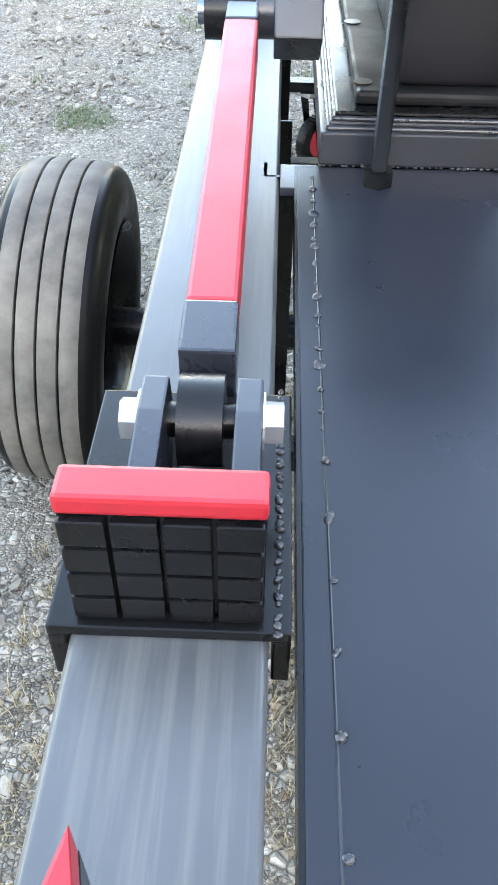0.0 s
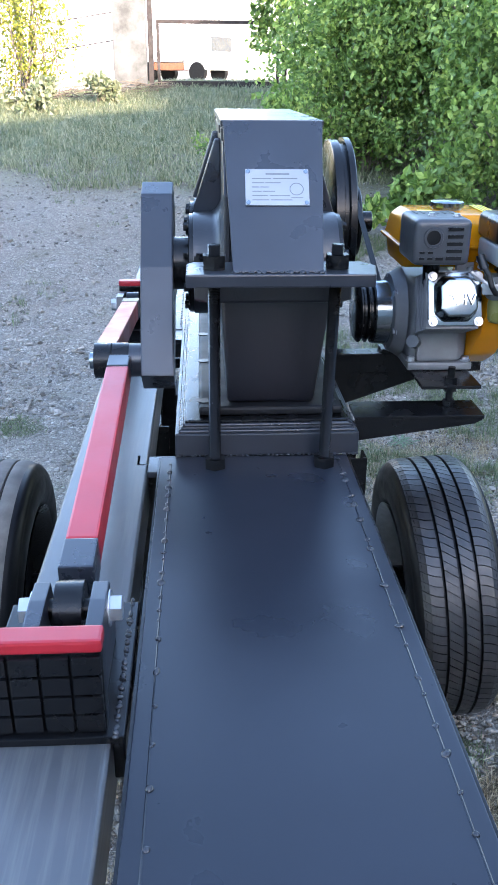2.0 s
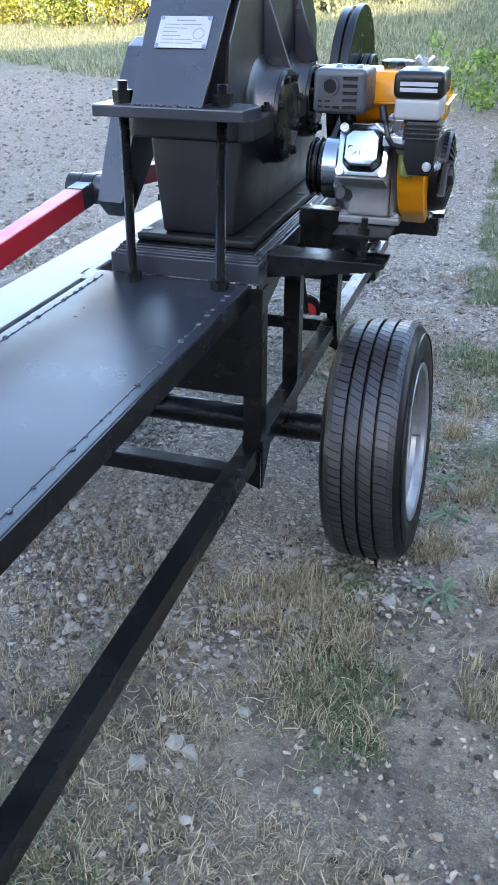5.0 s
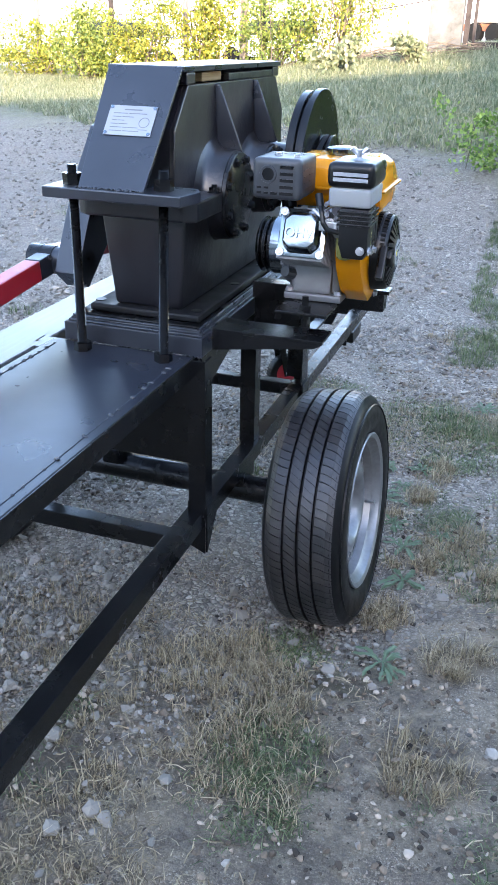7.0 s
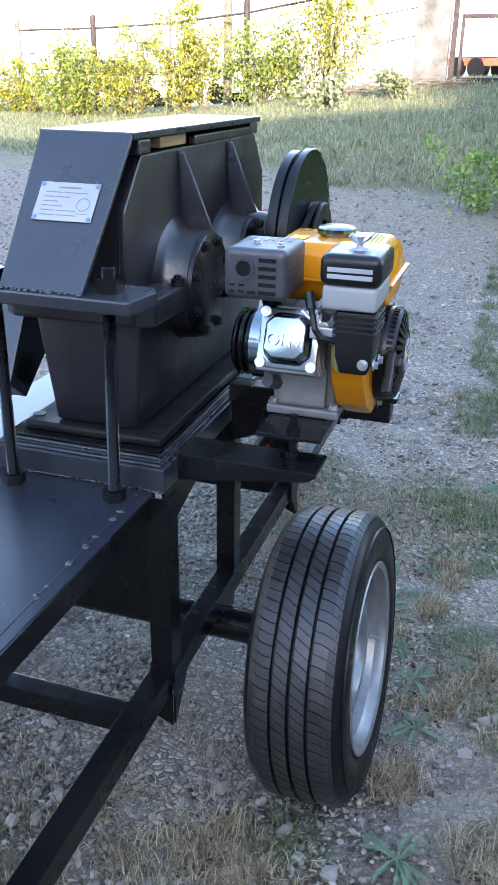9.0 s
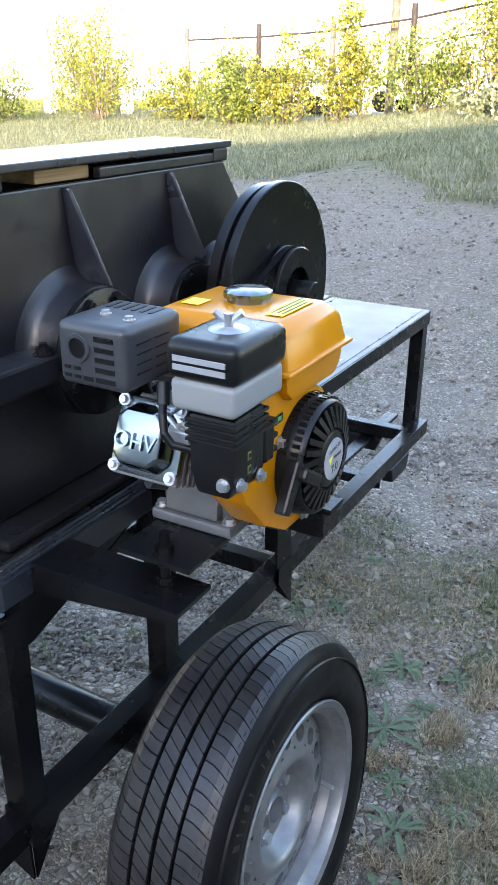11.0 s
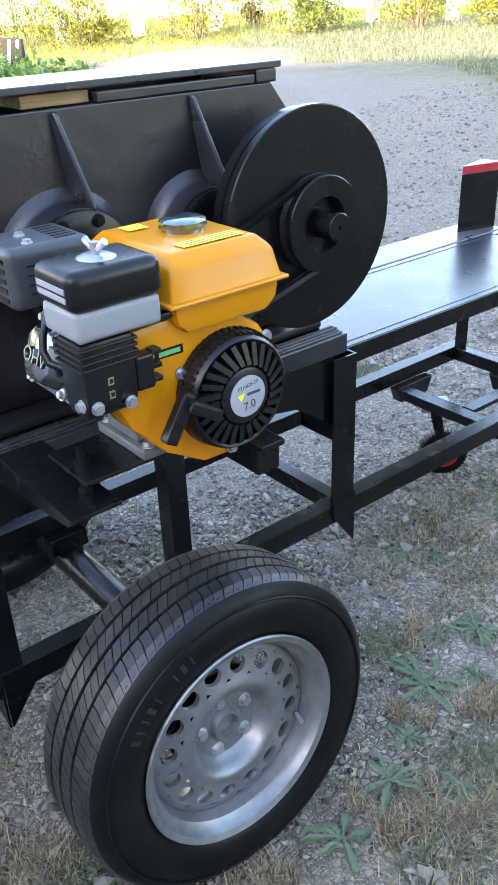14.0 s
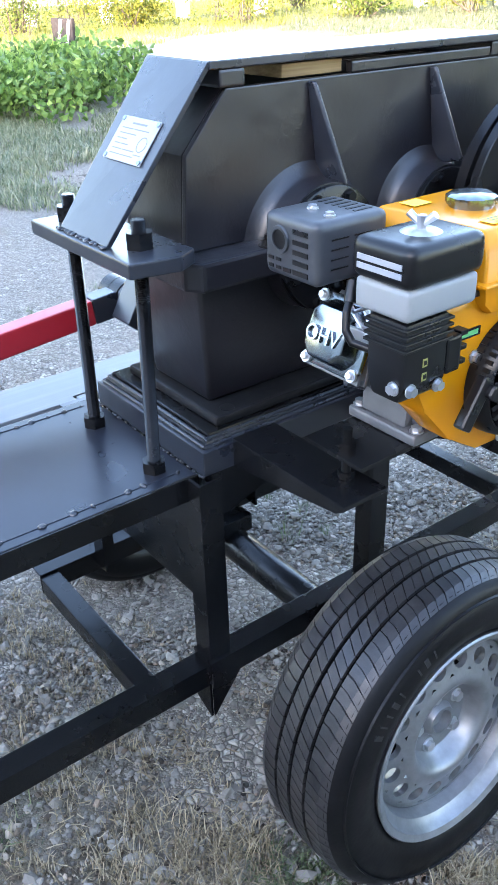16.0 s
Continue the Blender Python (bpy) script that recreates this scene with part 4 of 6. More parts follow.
for y0, y1 in ((-0.012, 0.06), (0.87, 0.975)):
    part("bridge_plate", box(bx1 + 0.001, XL + 0.032 if y0 < 0 else -0.112, y0, y1, bz - 0.008, bz + 0.004, 0.0015), M_SLATE, frame_ob)

# plinth under the gearbox
px0, px1, py0, py1 = -0.113, 0.249, 0.05, 0.955
pl = part("plinth", prism([(px0, py0), (px1, py0), (px1, py1), (px0, py1)], "z", DZ + 0.001, 0.832, 0.003), M_SLATE, frame_ob, "dark channel plinth under the gearbox")
part("plinth_plate", box(px0 + 0.012, px1 - 0.012, py0 + 0.014, py1 - 0.014, 0.8325, 0.842, 0.003), M_SLATE, pl)
part("plinth_plate", box(px0 + 0.02, px1 - 0.02, py0 + 0.024, py1 - 0.024, 0.8425, 0.851, 0.003), M_BLACK, pl)
wp = []
for i, (ins, z) in enumerate(((0.01, 0.834), (0.018, 0.844))):
    a, b, c, e = (px0 + ins, py0 + ins), (px1 - ins, py0 + ins), (px1 - ins, py1 - ins), (px0 + ins, py1 - ins)
    for u, v in ((a, b), (b, c), (e, a)):
        wp += line_pts((*u, z), (*v, z), 0.009, 0.3, 10 + i)
part("weld_bead", blobs(wp, 0.0026, 9), M_WELD, pl)
part("weld_bead", blobs(line_pts((px0, py0 - 0.002, DZ + 0.002), (px1, py0 - 0.002, DZ + 0.002), 0.01, 0.3, 22), 0.0032, 12), M_WELD, pl)
for ins, z in ((0.011, 0.8335), (0.019, 0.8435)):
    a, b, c, e = (px0 + ins, py0 + ins), (px1 - ins, py0 + ins), (px1 - ins, py1 - ins), (px0 + ins, py1 - ins)
    for u, v in ((a, b), (b, c), (e, a)):
        part("weld_seam", rod((*u, z), (*v, z), 0.0042, 10), M_WELD, pl, "", True)
part("front_skirt", box(-0.11, 0.218, 0.047, 0.053, 0.505, DZ - 0.007, 0.002), M_BLACK, frame_ob)
part("rear_skirt", box(0.12, 0.246, 0.925, 0.931, 0.56, 0.79, 0.002), M_BLACK, frame_ob)
part("side_skirt", prism([(0.055, 0.70), (0.10, 0.70), (0.36, 0.79), (0.36, 0.7845), (0.055, 0.7845)], "x", 0.2415, 0.2465), M_BLACK, frame_ob)
part("side_skirt", prism([(0.93, 0.60), (0.80, 0.69), (0.62, 0.72), (0.62, 0.7845), (0.93, 0.7845)], "x", 0.2415, 0.2465), M_BLACK, frame_ob)


def angle_leg(x, y, z0, z1, sx, sy, w=0.045, t=0.005):
    bm = prism([(x, y), (x + sx * w, y), (x + sx * w, y + sy * t), (x + sx * t, y + sy * t), (x + sx * t, y + sy * w), (x, y + sy * w)], "z", z0, z1)
    return part("leg", bm, M_BLACK, frame_ob)


RT, RB = 0.39, 0.34
for y in (0.028, 0.972):
    s = 1 if y < 0.5 else -1
    angle_leg(0.264, y, 0.40, DZ - 0.002, -1, s, 0.045 if s > 0 else 0.072)
    angle_leg(-0.188, y, 0.36, DZ - 0.007, 1, s)
    part("gusset", prism([(0.264, 0.41), (0.218, 0.41), (0.218, 0.285), (0.264, 0.264)], "y", y - 0.0055 * s, y - 0.0005 * s), M_BLACK, frame_ob)
    part("gusset", prism([(y, 0.40), (y + s * 0.07, 0.40), (y + s * 0.07, 0.36), (y, 0.266)], "x", 0.2645, 0.269), M_BLACK, frame_ob)
angle_leg(0.249, 0.445, 0.36, 0.836, -1, 1)
angle_leg(-0.188, 0.445, 0.36, 0.687, 1, 1)


def rail(x, sx, y0, y1):
    bm = prism([(x, RT), (x - sx * 0.045, RT), (x - sx * 0.045, RT - 0.005), (x - sx * 0.005, RT - 0.005), (x - sx * 0.005, RB), (x, RB)], "y", y0, y1, 0.0008)
    return part("lower_rail", bm, M_BLACK, frame_ob)


rail(0.26, 1, -1.35, 2.07)
rail(-0.188, 1, -0.105, 2.0)
for y in (-0.105, 0.935, 1.94):
    part("cross_bar", box(-0.1875, 0.2545, y, y + 0.042, RT - 0.049, RT - 0.0055, 0.003), M_BLACK, frame_ob)
# angle under the rails, the flat bar laid on it and the caster's plate below
part("cross_bar", prism([(1.615, RB - 0.001), (1.66, RB - 0.001), (1.66, RB - 0.006), (1.62, RB - 0.006), (1.62, RB - 0.032), (1.615, RB - 0.032)], "x", -0.15, 0.258), M_BLACK, frame_ob)
part("flat_bar", box(0.06, 0.106, 1.668, 2.2, RB - 0.016, RB - 0.002, 0.003), M_BLACK, frame_ob)
part("caster_mount", box(-0.1, 0.05, 1.622, 1.72, RB - 0.039, RB - 0.033, 0.002), M_BLACK, frame_ob)
angle_leg(-0.185, 1.935, RT, DZ - 0.0065, 1, 1)
angle_leg(0.225, 2.03, RT - 0.06, DZ - 0.0065, -1, 1)
for x, y, ax in ((-0.175, 1.7, "x"), (0.245, 1.79, "x"), (0.05, 1.955, "y")):
    o = [(-0.088, RB - 0.001), (0.088, RB - 0.001), (0.066, RB - 0.056), (-0.066, RB - 0.056)]
    if ax == "x":
        part("stop_block", prism([(y + p, q) for p, q in o], "x", x - 0.02, x + 0.02, 0.006), M_BLKPL, frame_ob, "black rubber trapezoid block")
    else:
        part("stop_block", prism([(x + p, q) for p, q in o], "y", y - 0.018, y + 0.018, 0.006), M_BLKPL, frame_ob, "black rubber trapezoid block")

# axle and its saddles
AX = (0.385, 0.268)
part("axle_tube", rod((-0.5, *AX), (0.47, *AX), 0.04, 28), M_BLACK, frame_ob, "thick black axle tube", True)
for x in (-0.165, 0.235):
    part("axle_saddle", box(x - 0.03, x + 0.02, AX[0] - 0.05, AX[0] + 0.05, AX[1] + 0.025, RB - 0.0005, 0.004), M_BLACK, frame_ob)

# engine bench
part("bench_arm", box(0.2505, 0.518, 0.108, 0.196, 0.833, 0.841, 0.0015), M_BLACK, frame_ob)
part("bench_rib", prism([(0.2505, 0.8325), (0.517, 0.8325), (0.5, 0.822), (0.2505, 0.787)], "y", 0.109, 0.114), M_BLACK, frame_ob)
part("bench_arm", box(0.2505, 0.60, 0.40, 0.445, 0.837, 0.882, 0.002), M_BLACK, frame_ob)
part("bench_rib", prism([(0.2505, 0.836), (0.52, 0.836), (0.2505, 0.74)], "y", 0.42, 0.425), M_BLACK, frame_ob)
part("bench_plate", box(0.392, 0.516, 0.142, 0.30, 0.885, 0.8925, 0.0015), M_BLACK, frame_ob)
part("bench_plate", box(0.36, 0.612, 0.398, 0.447, 0.8825, 0.8925, 0.0015), M_BLACK, frame_ob)
bm = rod((0.458, 0.168, 0.80), (0.458, 0.168, 0.925), 0.0075, 14)
for z in (0.842, 0.812, 0.893, 0.873):
    rod((0.458, 0.168, z), (0.458, 0.168, z + 0.011), 0.0135, 6, bm)
part("tension_bolt", bm, M_BLACK, frame_ob)

# ---- gearbox ----
gb = thing("gearbox", "heavy black painted cast-iron gearbox with ribbed sides and flat lid", "gearbox", at=(0.076, 0.47, 0.851))


def gpart(name, bm, material, label="", smooth=False, parent=None):
    return under(part(name, bm, material, None, label, smooth), parent or gb)


gx0, gx1 = -0.014, 0.166
gpart("foot_flange", box(-0.066, 0.222, 0.098, 0.90, 0.8515, 0.869, 0.006), M_MATTE)
# black discs laid on the flange for the shade inside its holes
bm = bmesh.new()
for x in (-0.055, 0.2):
    for y in (0.135, 0.40, 0.62, 0.86):
        rod((x, y, 0.8685), (x, y, 0.8705), 0.013, 18, bm)
gpart("foot_hole", bm, M_BLKPL)
# lower half: a tapering tub
bm = bmesh.new()
lo = [(-0.008, 0.122), (0.166, 0.122), (0.166, 0.85), (-0.008, 0.85)]
hi = [(-0.02, 0.098), (0.19, 0.098), (0.19, 0.88), (-0.02, 0.88)]
vl = [bm.verts.new((*p, 0.8695)) for p in lo]
vh = [bm.verts.new((*p, 1.085)) for p in hi]
vm = [bm.verts.new((a[0] * 0.6 + b[0] * 0.4, a[1] * 0.6 + b[1] * 0.4, 0.9557)) for a, b in zip(lo, hi)]
bm.faces.new(vl), bm.faces.new(vh)
for u, v in ((vl, vm), (vm, vh)):
    for i in range(4):
        bm.faces.new((u[i], u[(i + 1) % 4], v[(i + 1) % 4], v[i]))
bmesh.ops.recalc_face_normals(bm, faces=bm.faces[:])
bmesh.ops.bevel(bm, geom=bm.edges[:], offset=0.008, segments=3, profile=0.5, affect="EDGES")
gpart("lower_housing", bm, M_CAST, "rough black cast lower housing", True)
gpart("split_flange", prism([(-0.07, 0.085), (-0.045, 0.068), (0.197, 0.068), (0.225, 0.085), (0.232, 0.86), (0.2, 0.9), (-0.05, 0.9), (-0.08, 0.86)], "z", 1.086, 1.132, 0.006), M_CAST)
# upper half: walls under the lid, open at the top edge
prof = [(0.095, 1.1325), (0.888, 1.1325), (0.888, 1.27), (0.815, 1.362), (0.182, 1.362), (0.105, 1.275)]
for x0, x1 in ((gx0, gx0 + 0.012), (gx1 - 0.012, gx1)):
    gpart("side_wall", prism(prof, "x", x0, x1, 0.003), M_CAST, "lumpy black cast side wall")
gpart("end_wall", prism([(0.095, 1.1325), (0.108, 1.1325), (0.118, 1.272), (0.193, 1.362), (0.182, 1.362), (0.105, 1.275)], "x", gx0 + 0.0125, gx1 - 0.0125), M_CAST)
gpart("end_wall", prism([(0.888, 1.1325), (0.876, 1.1325), (0.876, 1.268), (0.804, 1.362), (0.815, 1.362), (0.888, 1.27)], "x", gx0 + 0.0125, gx1 - 0.0125), M_CAST)
gpart("inner_shelf", box(gx0 + 0.013, gx1 - 0.013, 0.2, 0.80, 1.318, 1.326, 0.0), M_CAST)
for y0, y1 in ((0.168, 0.215), (0.775, 0.826)):
    gpart("lid_block", box(gx0 - 0.003, gx1 + 0.004, y0, y1, 1.3625, 1.3875, 0.004), M_CAST)
gpart("lid_rail", box(gx1 - 0.013, gx1 + 0.0025, 0.43, 0.774, 1.3625, 1.38, 0.003), M_CAST)
gpart("lid_rail", box(gx0 - 0.002, gx0 + 0.012, 0.43, 0.774, 1.3625, 1.38, 0.003), M_CAST)
# tan block set in the gap in place of sunlit ground behind it
gpart("packing_plank", box(gx0 + 0.02, gx1 - 0.016, 0.30, 0.425, 1.364, 1.384, 0.002), M_GAPLIT, "tan block for the sunlit ground seen under the lid")
gpart("lid", prism([(gx0 - 0.004, 0.162), (gx1 + 0.003, 0.152), (gx1 + 0.008, 0.835), (gx0 - 0.004, 0.835)], "z", 1.388, 1.4, 0.002), M_SLATE, "flat slate-black lid plate")
# bosses, covers and ribs
CR = (0.335, 1.108)
bosses = ((0.335, 1.108, 0.105), (0.615, 1.112, 0.09), (0.783, 1.124, 0.062))
for yb, zb, rb in bosses:
    for side in (1, -1):
        xw = gx1 if side > 0 else gx0
        xo = xw + side * 0.058
        gpart("bearing_boss", lathe([(xw - side * 0.004, rb + 0.034), (xw + side * 0.003, rb + 0.02), (xw + side * 0.01, rb + 0.008), (xw + side * 0.02, rb + 0.002), (xo, rb)], 56, "x", (0, yb, zb)), M_CAST, "", True)
        if rb > 0.07:
            gpart("bearing_cover", lathe([(xo + side * 0.0005, rb - 0.002), (xo + side * 0.009, rb - 0.003), (xo + side * 0.0105, rb - 0.006)], 48, "x", (0, yb, zb)), M_BLACK, "", True)
            bm = bmesh.new()
            for k in range(8):
                a = math.pi * 2 * (k + 0.5) / 8
                bolt(bm, (xo + side * 0.0106, yb + math.cos(a) * rb * 0.84, zb + math.sin(a) * rb * 0.84), (side, 0, 0), 0.0085, 0.008)
            gpart("cover_bolts", bm, M_BLACK)
for yb, y1 in ((0.345, 0.372), (0.622, 0.652)):
    for side in (1, -1):
        xw = gx1 if side > 0 else gx0
        bm = bmesh.new()
        a = [(xw - side * 0.002, yb - 0.007, 1.358), (xw - side * 0.002, yb + 0.007, 1.358), (xw + side * 0.012, yb + 0.004, 1.358), (xw + side * 0.012, yb - 0.004, 1.358)]
        b = [(xw - side * 0.002, y1 - 0.009, 1.19), (xw - side * 0.002, y1 + 0.009, 1.19), (xw + side * 0.062, y1 + 0.005, 1.205), (xw + side * 0.062, y1 - 0.005, 1.205)]
        va, vb = [bm.verts.new(p) for p in a], [bm.verts.new(p) for p in b]
        bm.faces.new(va), bm.faces.new(vb)
        for i in range(4):
            bm.faces.new((va[i], va[(i + 1) % 4], vb[(i + 1) % 4], vb[i]))
        bmesh.ops.recalc_face_normals(bm, faces=bm.faces[:])
        bmesh.ops.bevel(bm, geom=bm.edges[:], offset=0.0042, segments=3, profile=0.5, affect="EDGES")
        gpart("rib", bm, M_SLATE, "", True)
bm = bmesh.new()
for x in (-0.06, 0.212):
    for y in (0.22, 0.475, 0.70, 0.83):
        bolt(bm, (x, y, 1.132), (0, 0, 1), 0.012, 0.01, 0.008)
gpart("flange_bolts", bm, M_BLACK)

# ---- clamp plate with its long threaded rods ----
cl = thing("clamp_yoke", "thick black clamp plate held down by two long threaded rods", "clamp", at=(0.08, 0.0, 1.15))


def cpart(name, bm, material, label="", smooth=False):
    return under(part(name, bm, material, None, label, smooth), cl)


cpart("clamp_plate", prism([(-0.083, -0.045), (0.242, -0.047), (0.256, 0.03), (0.235, 0.066), (-0.07, 0.066), (-0.083, 0.05)], "z", 1.141, 1.164, 0.003), M_SLATE)


def threaded(a, b, r, pitch=0.0028):
    """A stud with turned ridges."""
    a, b = Vector(a), Vector(b)
    n = int((b - a).length / pitch)
    own = bmesh.new()
    rows = []
    for i in range(2 * n + 1):
        c = a.lerp(b, i / (2 * n))
        rr = r if i % 2 else r * 0.86
        rows.append([own.verts.new((c.x + rr * math.cos(k * math.pi / 5), c.y + rr * math.sin(k * math.pi / 5), c.z)) for k in range(10)])
    for u, v in zip(rows, rows[1:]):
        for k in range(10):
            own.faces.new((u[k], u[(k + 1) % 10], v[(k + 1) % 10], v[k]))
    own.faces.new(rows[0][::-1]), own.faces.new(rows[-1])
    return own


for xb, xt, yt in ((-0.036, -0.034, 0.004), (0.173, 0.182, 0.007)):
    r_ = cpart("threaded_rod", threaded((xb, 0.0, DZ + 0.001), (xt, yt, 1.206), 0.0115), M_BLACK)
    for z, h, rr in ((DZ + 0.0005, 0.02, 0.021), (1.1645, 0.024, 0.0215)):
        x = xb if z < 1 else xt
        y = 0 if z < 1 else yt
        n_ = cpart("nut", rod((x, y, z), (x, y, z + h), rr, 6), M_BLACK)
sl = [(-0.002, -0.03, 1.166), (0.153, -0.033, 1.166), (0.166, 0.152, 1.399), (-0.014, 0.16, 1.399)]
sp = cpart("sloping_panel", quad_slab(sl, 0.008, 0.0015), M_SLATE, "sloping slate-black front panel")
cpart("weld_bead", blobs(line_pts((-0.002, -0.034, 1.165), (0.153, -0.036, 1.165), 0.009, 0.3, 31), 0.004, 14) , M_WELD)
# name plate on the panel
u_ = (Vector(sl[1]) - Vector(sl[0])).normalized()
v_ = (Vector(sl[3]) - Vector(sl[0]))
n_ = u_.cross(v_).normalized()
v_ = n_.cross(u_).normalized()
o_ = Vector((0.079, 0.062, 1.298)) + n_ * 0.0
o_ -= n_ * ((o_ - Vector(sl[0])).dot(n_)) - n_ * 0.0012
PM = Matrix((u_, v_, n_)).transposed().to_4x4()
PM.translation = o_
npl = thing("name_plate", "silver engraved metal name plate riveted to the panel", "name plate")
npl.matrix_world = PM @ Matrix.Translation((0, 0, 0.0026))


def lpart(name, bm, material, parent, label=""):
    return part(name, bm, material, parent, label)


lpart("plate", box(-0.056, 0.056, -0.036, 0.036, -0.0011, 0.0006, 0.0004), M_PLATE, npl)
bm = bmesh.new()
for x in (-0.051, 0.051):
    for y in (-0.031, 0.031):
        rod((x, y, 0.0006), (x, y, 0.0022), 0.0038, 14, bm)
lpart("rivets", bm, M_STEEL, npl)
bm = box(-0.02, 0.022, 0.0245, 0.0275, 0.0006, 0.00085, 0)
for i, (w, x) in enumerate(((0.08, -0.044), (0.05, -0.044), (0.03, -0.044), (0.04, -0.044), (0.066, -0.044), (0.07, -0.044))):
    y = 0.016 - i * 0.0085
    box(x, x + w * 0.42, y, y + 0.0018, 0.0006, 0.00085, 0, bm)
    box(x + w * 0.46, x + w, y, y + 0.0018, 0.0006, 0.00085, 0, bm)
lpart("print_bars", bm, M_ETCH, npl)
lpart("print_ring", lathe([(0.0006, 0.0125), (0.0009, 0.0125), (0.0009, 0.011), (0.0006, 0.011)], 28, "z", (0.034, -0.004, 0), closed=True), M_ETCH, npl)
lpart("print_bars", box(0.024, 0.045, -0.022, -0.0205, 0.0006, 0.00085, 0), M_ETCH, npl)

# ---- flywheel, pulleys and belt ----
FY, FZ, FX = 0.783, 1.126, 0.32
fwl = thing("flywheel", "large flat black flywheel disc with a small belt pulley", "flywheel", at=(FX, FY, FZ))


def fpart(name, bm, material, label="", smooth=True):
    return under(part(name, bm, material, None, label, smooth), fwl)


fpart("disc", lathe([(FX - 0.052, 0.03), (FX - 0.052, 0.2), (FX - 0.05, 0.204), (FX - 0.03, 0.204), (FX - 0.027, 0.194), (FX - 0.018, 0.194), (FX - 0.016, 0.21), (FX - 0.002, 0.21), (FX, 0.208), (FX, 0.03)], 96, "x", (0, FY, FZ)), M_BLACK)
fpart("pulley", lathe([(FX + 0.0005, 0.088), (FX + 0.004, 0.09), (FX + 0.01, 0.082), (FX + 0.02, 0.082), (FX + 0.026, 0.09), (FX + 0.032, 0.09), (FX + 0.034, 0.088), (FX + 0.034, 0.052), (FX + 0.03, 0.05), (FX + 0.012, 0.05), (FX + 0.012, 0.02)], 64, "x", (0, FY, FZ)), M_BLACK)
fpart("shaft", lathe([(0.225, 0.027), (FX + 0.07, 0.027), (FX + 0.072, 0.025), (FX + 0.072, 0.004), (FX + 0.066, 0.003)], 32, "x", (0, FY, FZ)), M_BLACK)

EY, EZ = 0.372, 0.99
belt = bmesh.new()
p0, p1, r0, r1 = Vector((EY, EZ)), Vector((FY, FZ)), 0.066, 0.09
dv = p1 - p0
base = math.atan2(dv.y, dv.x)
off = math.acos((r0 - r1) / dv.length)
loop = [(p1.x + r1 * math.cos(base + off - i * 2 * off / 20), p1.y + r1 * math.sin(base + off - i * 2 * off / 20)) for i in range(21)]
loop += [(p0.x + r0 * math.cos(base - off - i * (2 * math.pi - 2 * off) / 16), p0.y + r0 * math.sin(base - off - i * (2 * math.pi - 2 * off) / 16)) for i in range(17)]
c_ = Vector((sum(p[0] for p in loop) / len(loop), sum(p[1] for p in loop) / len(loop)))
ins = []
for i, p in enumerate(loop):
    a, b = Vector(loop[i - 1]), Vector(loop[(i + 1) % len(loop)])
    t = (b - a).normalized()
    nn = Vector((-t.y, t.x))
    if nn.dot(c_ - Vector(p)) < 0:
        nn = -nn
    ins.append((p[0] + nn.x * 0.008, p[1] + nn.y * 0.008))
N = len(loop)
rings = [[belt.verts.new((x, *q[i])) for i in range(N)] for x, q in ((FX - 0.0065 + 0.015, loop), (FX + 0.0215, loop), (FX + 0.019, ins), (FX + 0.011, ins))]
for k in range(4):
    for i in range(N):
        belt.faces.new((rings[k][i], rings[k][(i + 1) % N], rings[(k + 1) % 4][(i + 1) % N], rings[(k + 1) % 4][i]))
tagged(part("drive_belt", belt, M_RUBBER), "black rubber drive belt between engine and flywheel pulley", "belt")

# ---- crank, connecting rods and pushers ----
PIN = (0.19, 0.94)
CXa, CXb = -0.18, -0.114
crank = thing("crank_arm", "thick black steel crank arm on the gearbox shaft", "crank", at=(-0.147, *CR))
dy, dz = PIN[0] - CR[0], PIN[1] - CR[1]
L = math.hypot(dy, dz)
ey, ez = dy / L, dz / L


def arm(s, w):
    return (CR[0] + ey * s - ez * w, CR[1] + ez * s + ey * w)


under(part("arm", prism([arm(L + 0.05, -0.035), arm(L + 0.05, 0.035), arm(0.05, 0.075), arm(-0.12, 0.075), arm(-0.17, 0.045), arm(-0.17, -0.045), arm(-0.12, -0.075), arm(0.05, -0.075)], "x", CXa, CXb, 0.003), M_SLATE), crank)
under(part("hub", lathe([(CXb - 0.002, 0.055), (-0.083, 0.055), (-0.083, 0.035)], 32, "x", (0, *CR)), M_BLACK, None, "", True), crank)
under(part("pin_sleeve", rod((-0.205, *PIN), (CXb, *PIN), 0.034, 28), M_SLATE, None, "", True), crank)
under(part("pin", rod((-0.285, *PIN), (-0.205, *PIN), 0.017, 20), M_STEEL, None, "bright steel crank pin", True), crank)

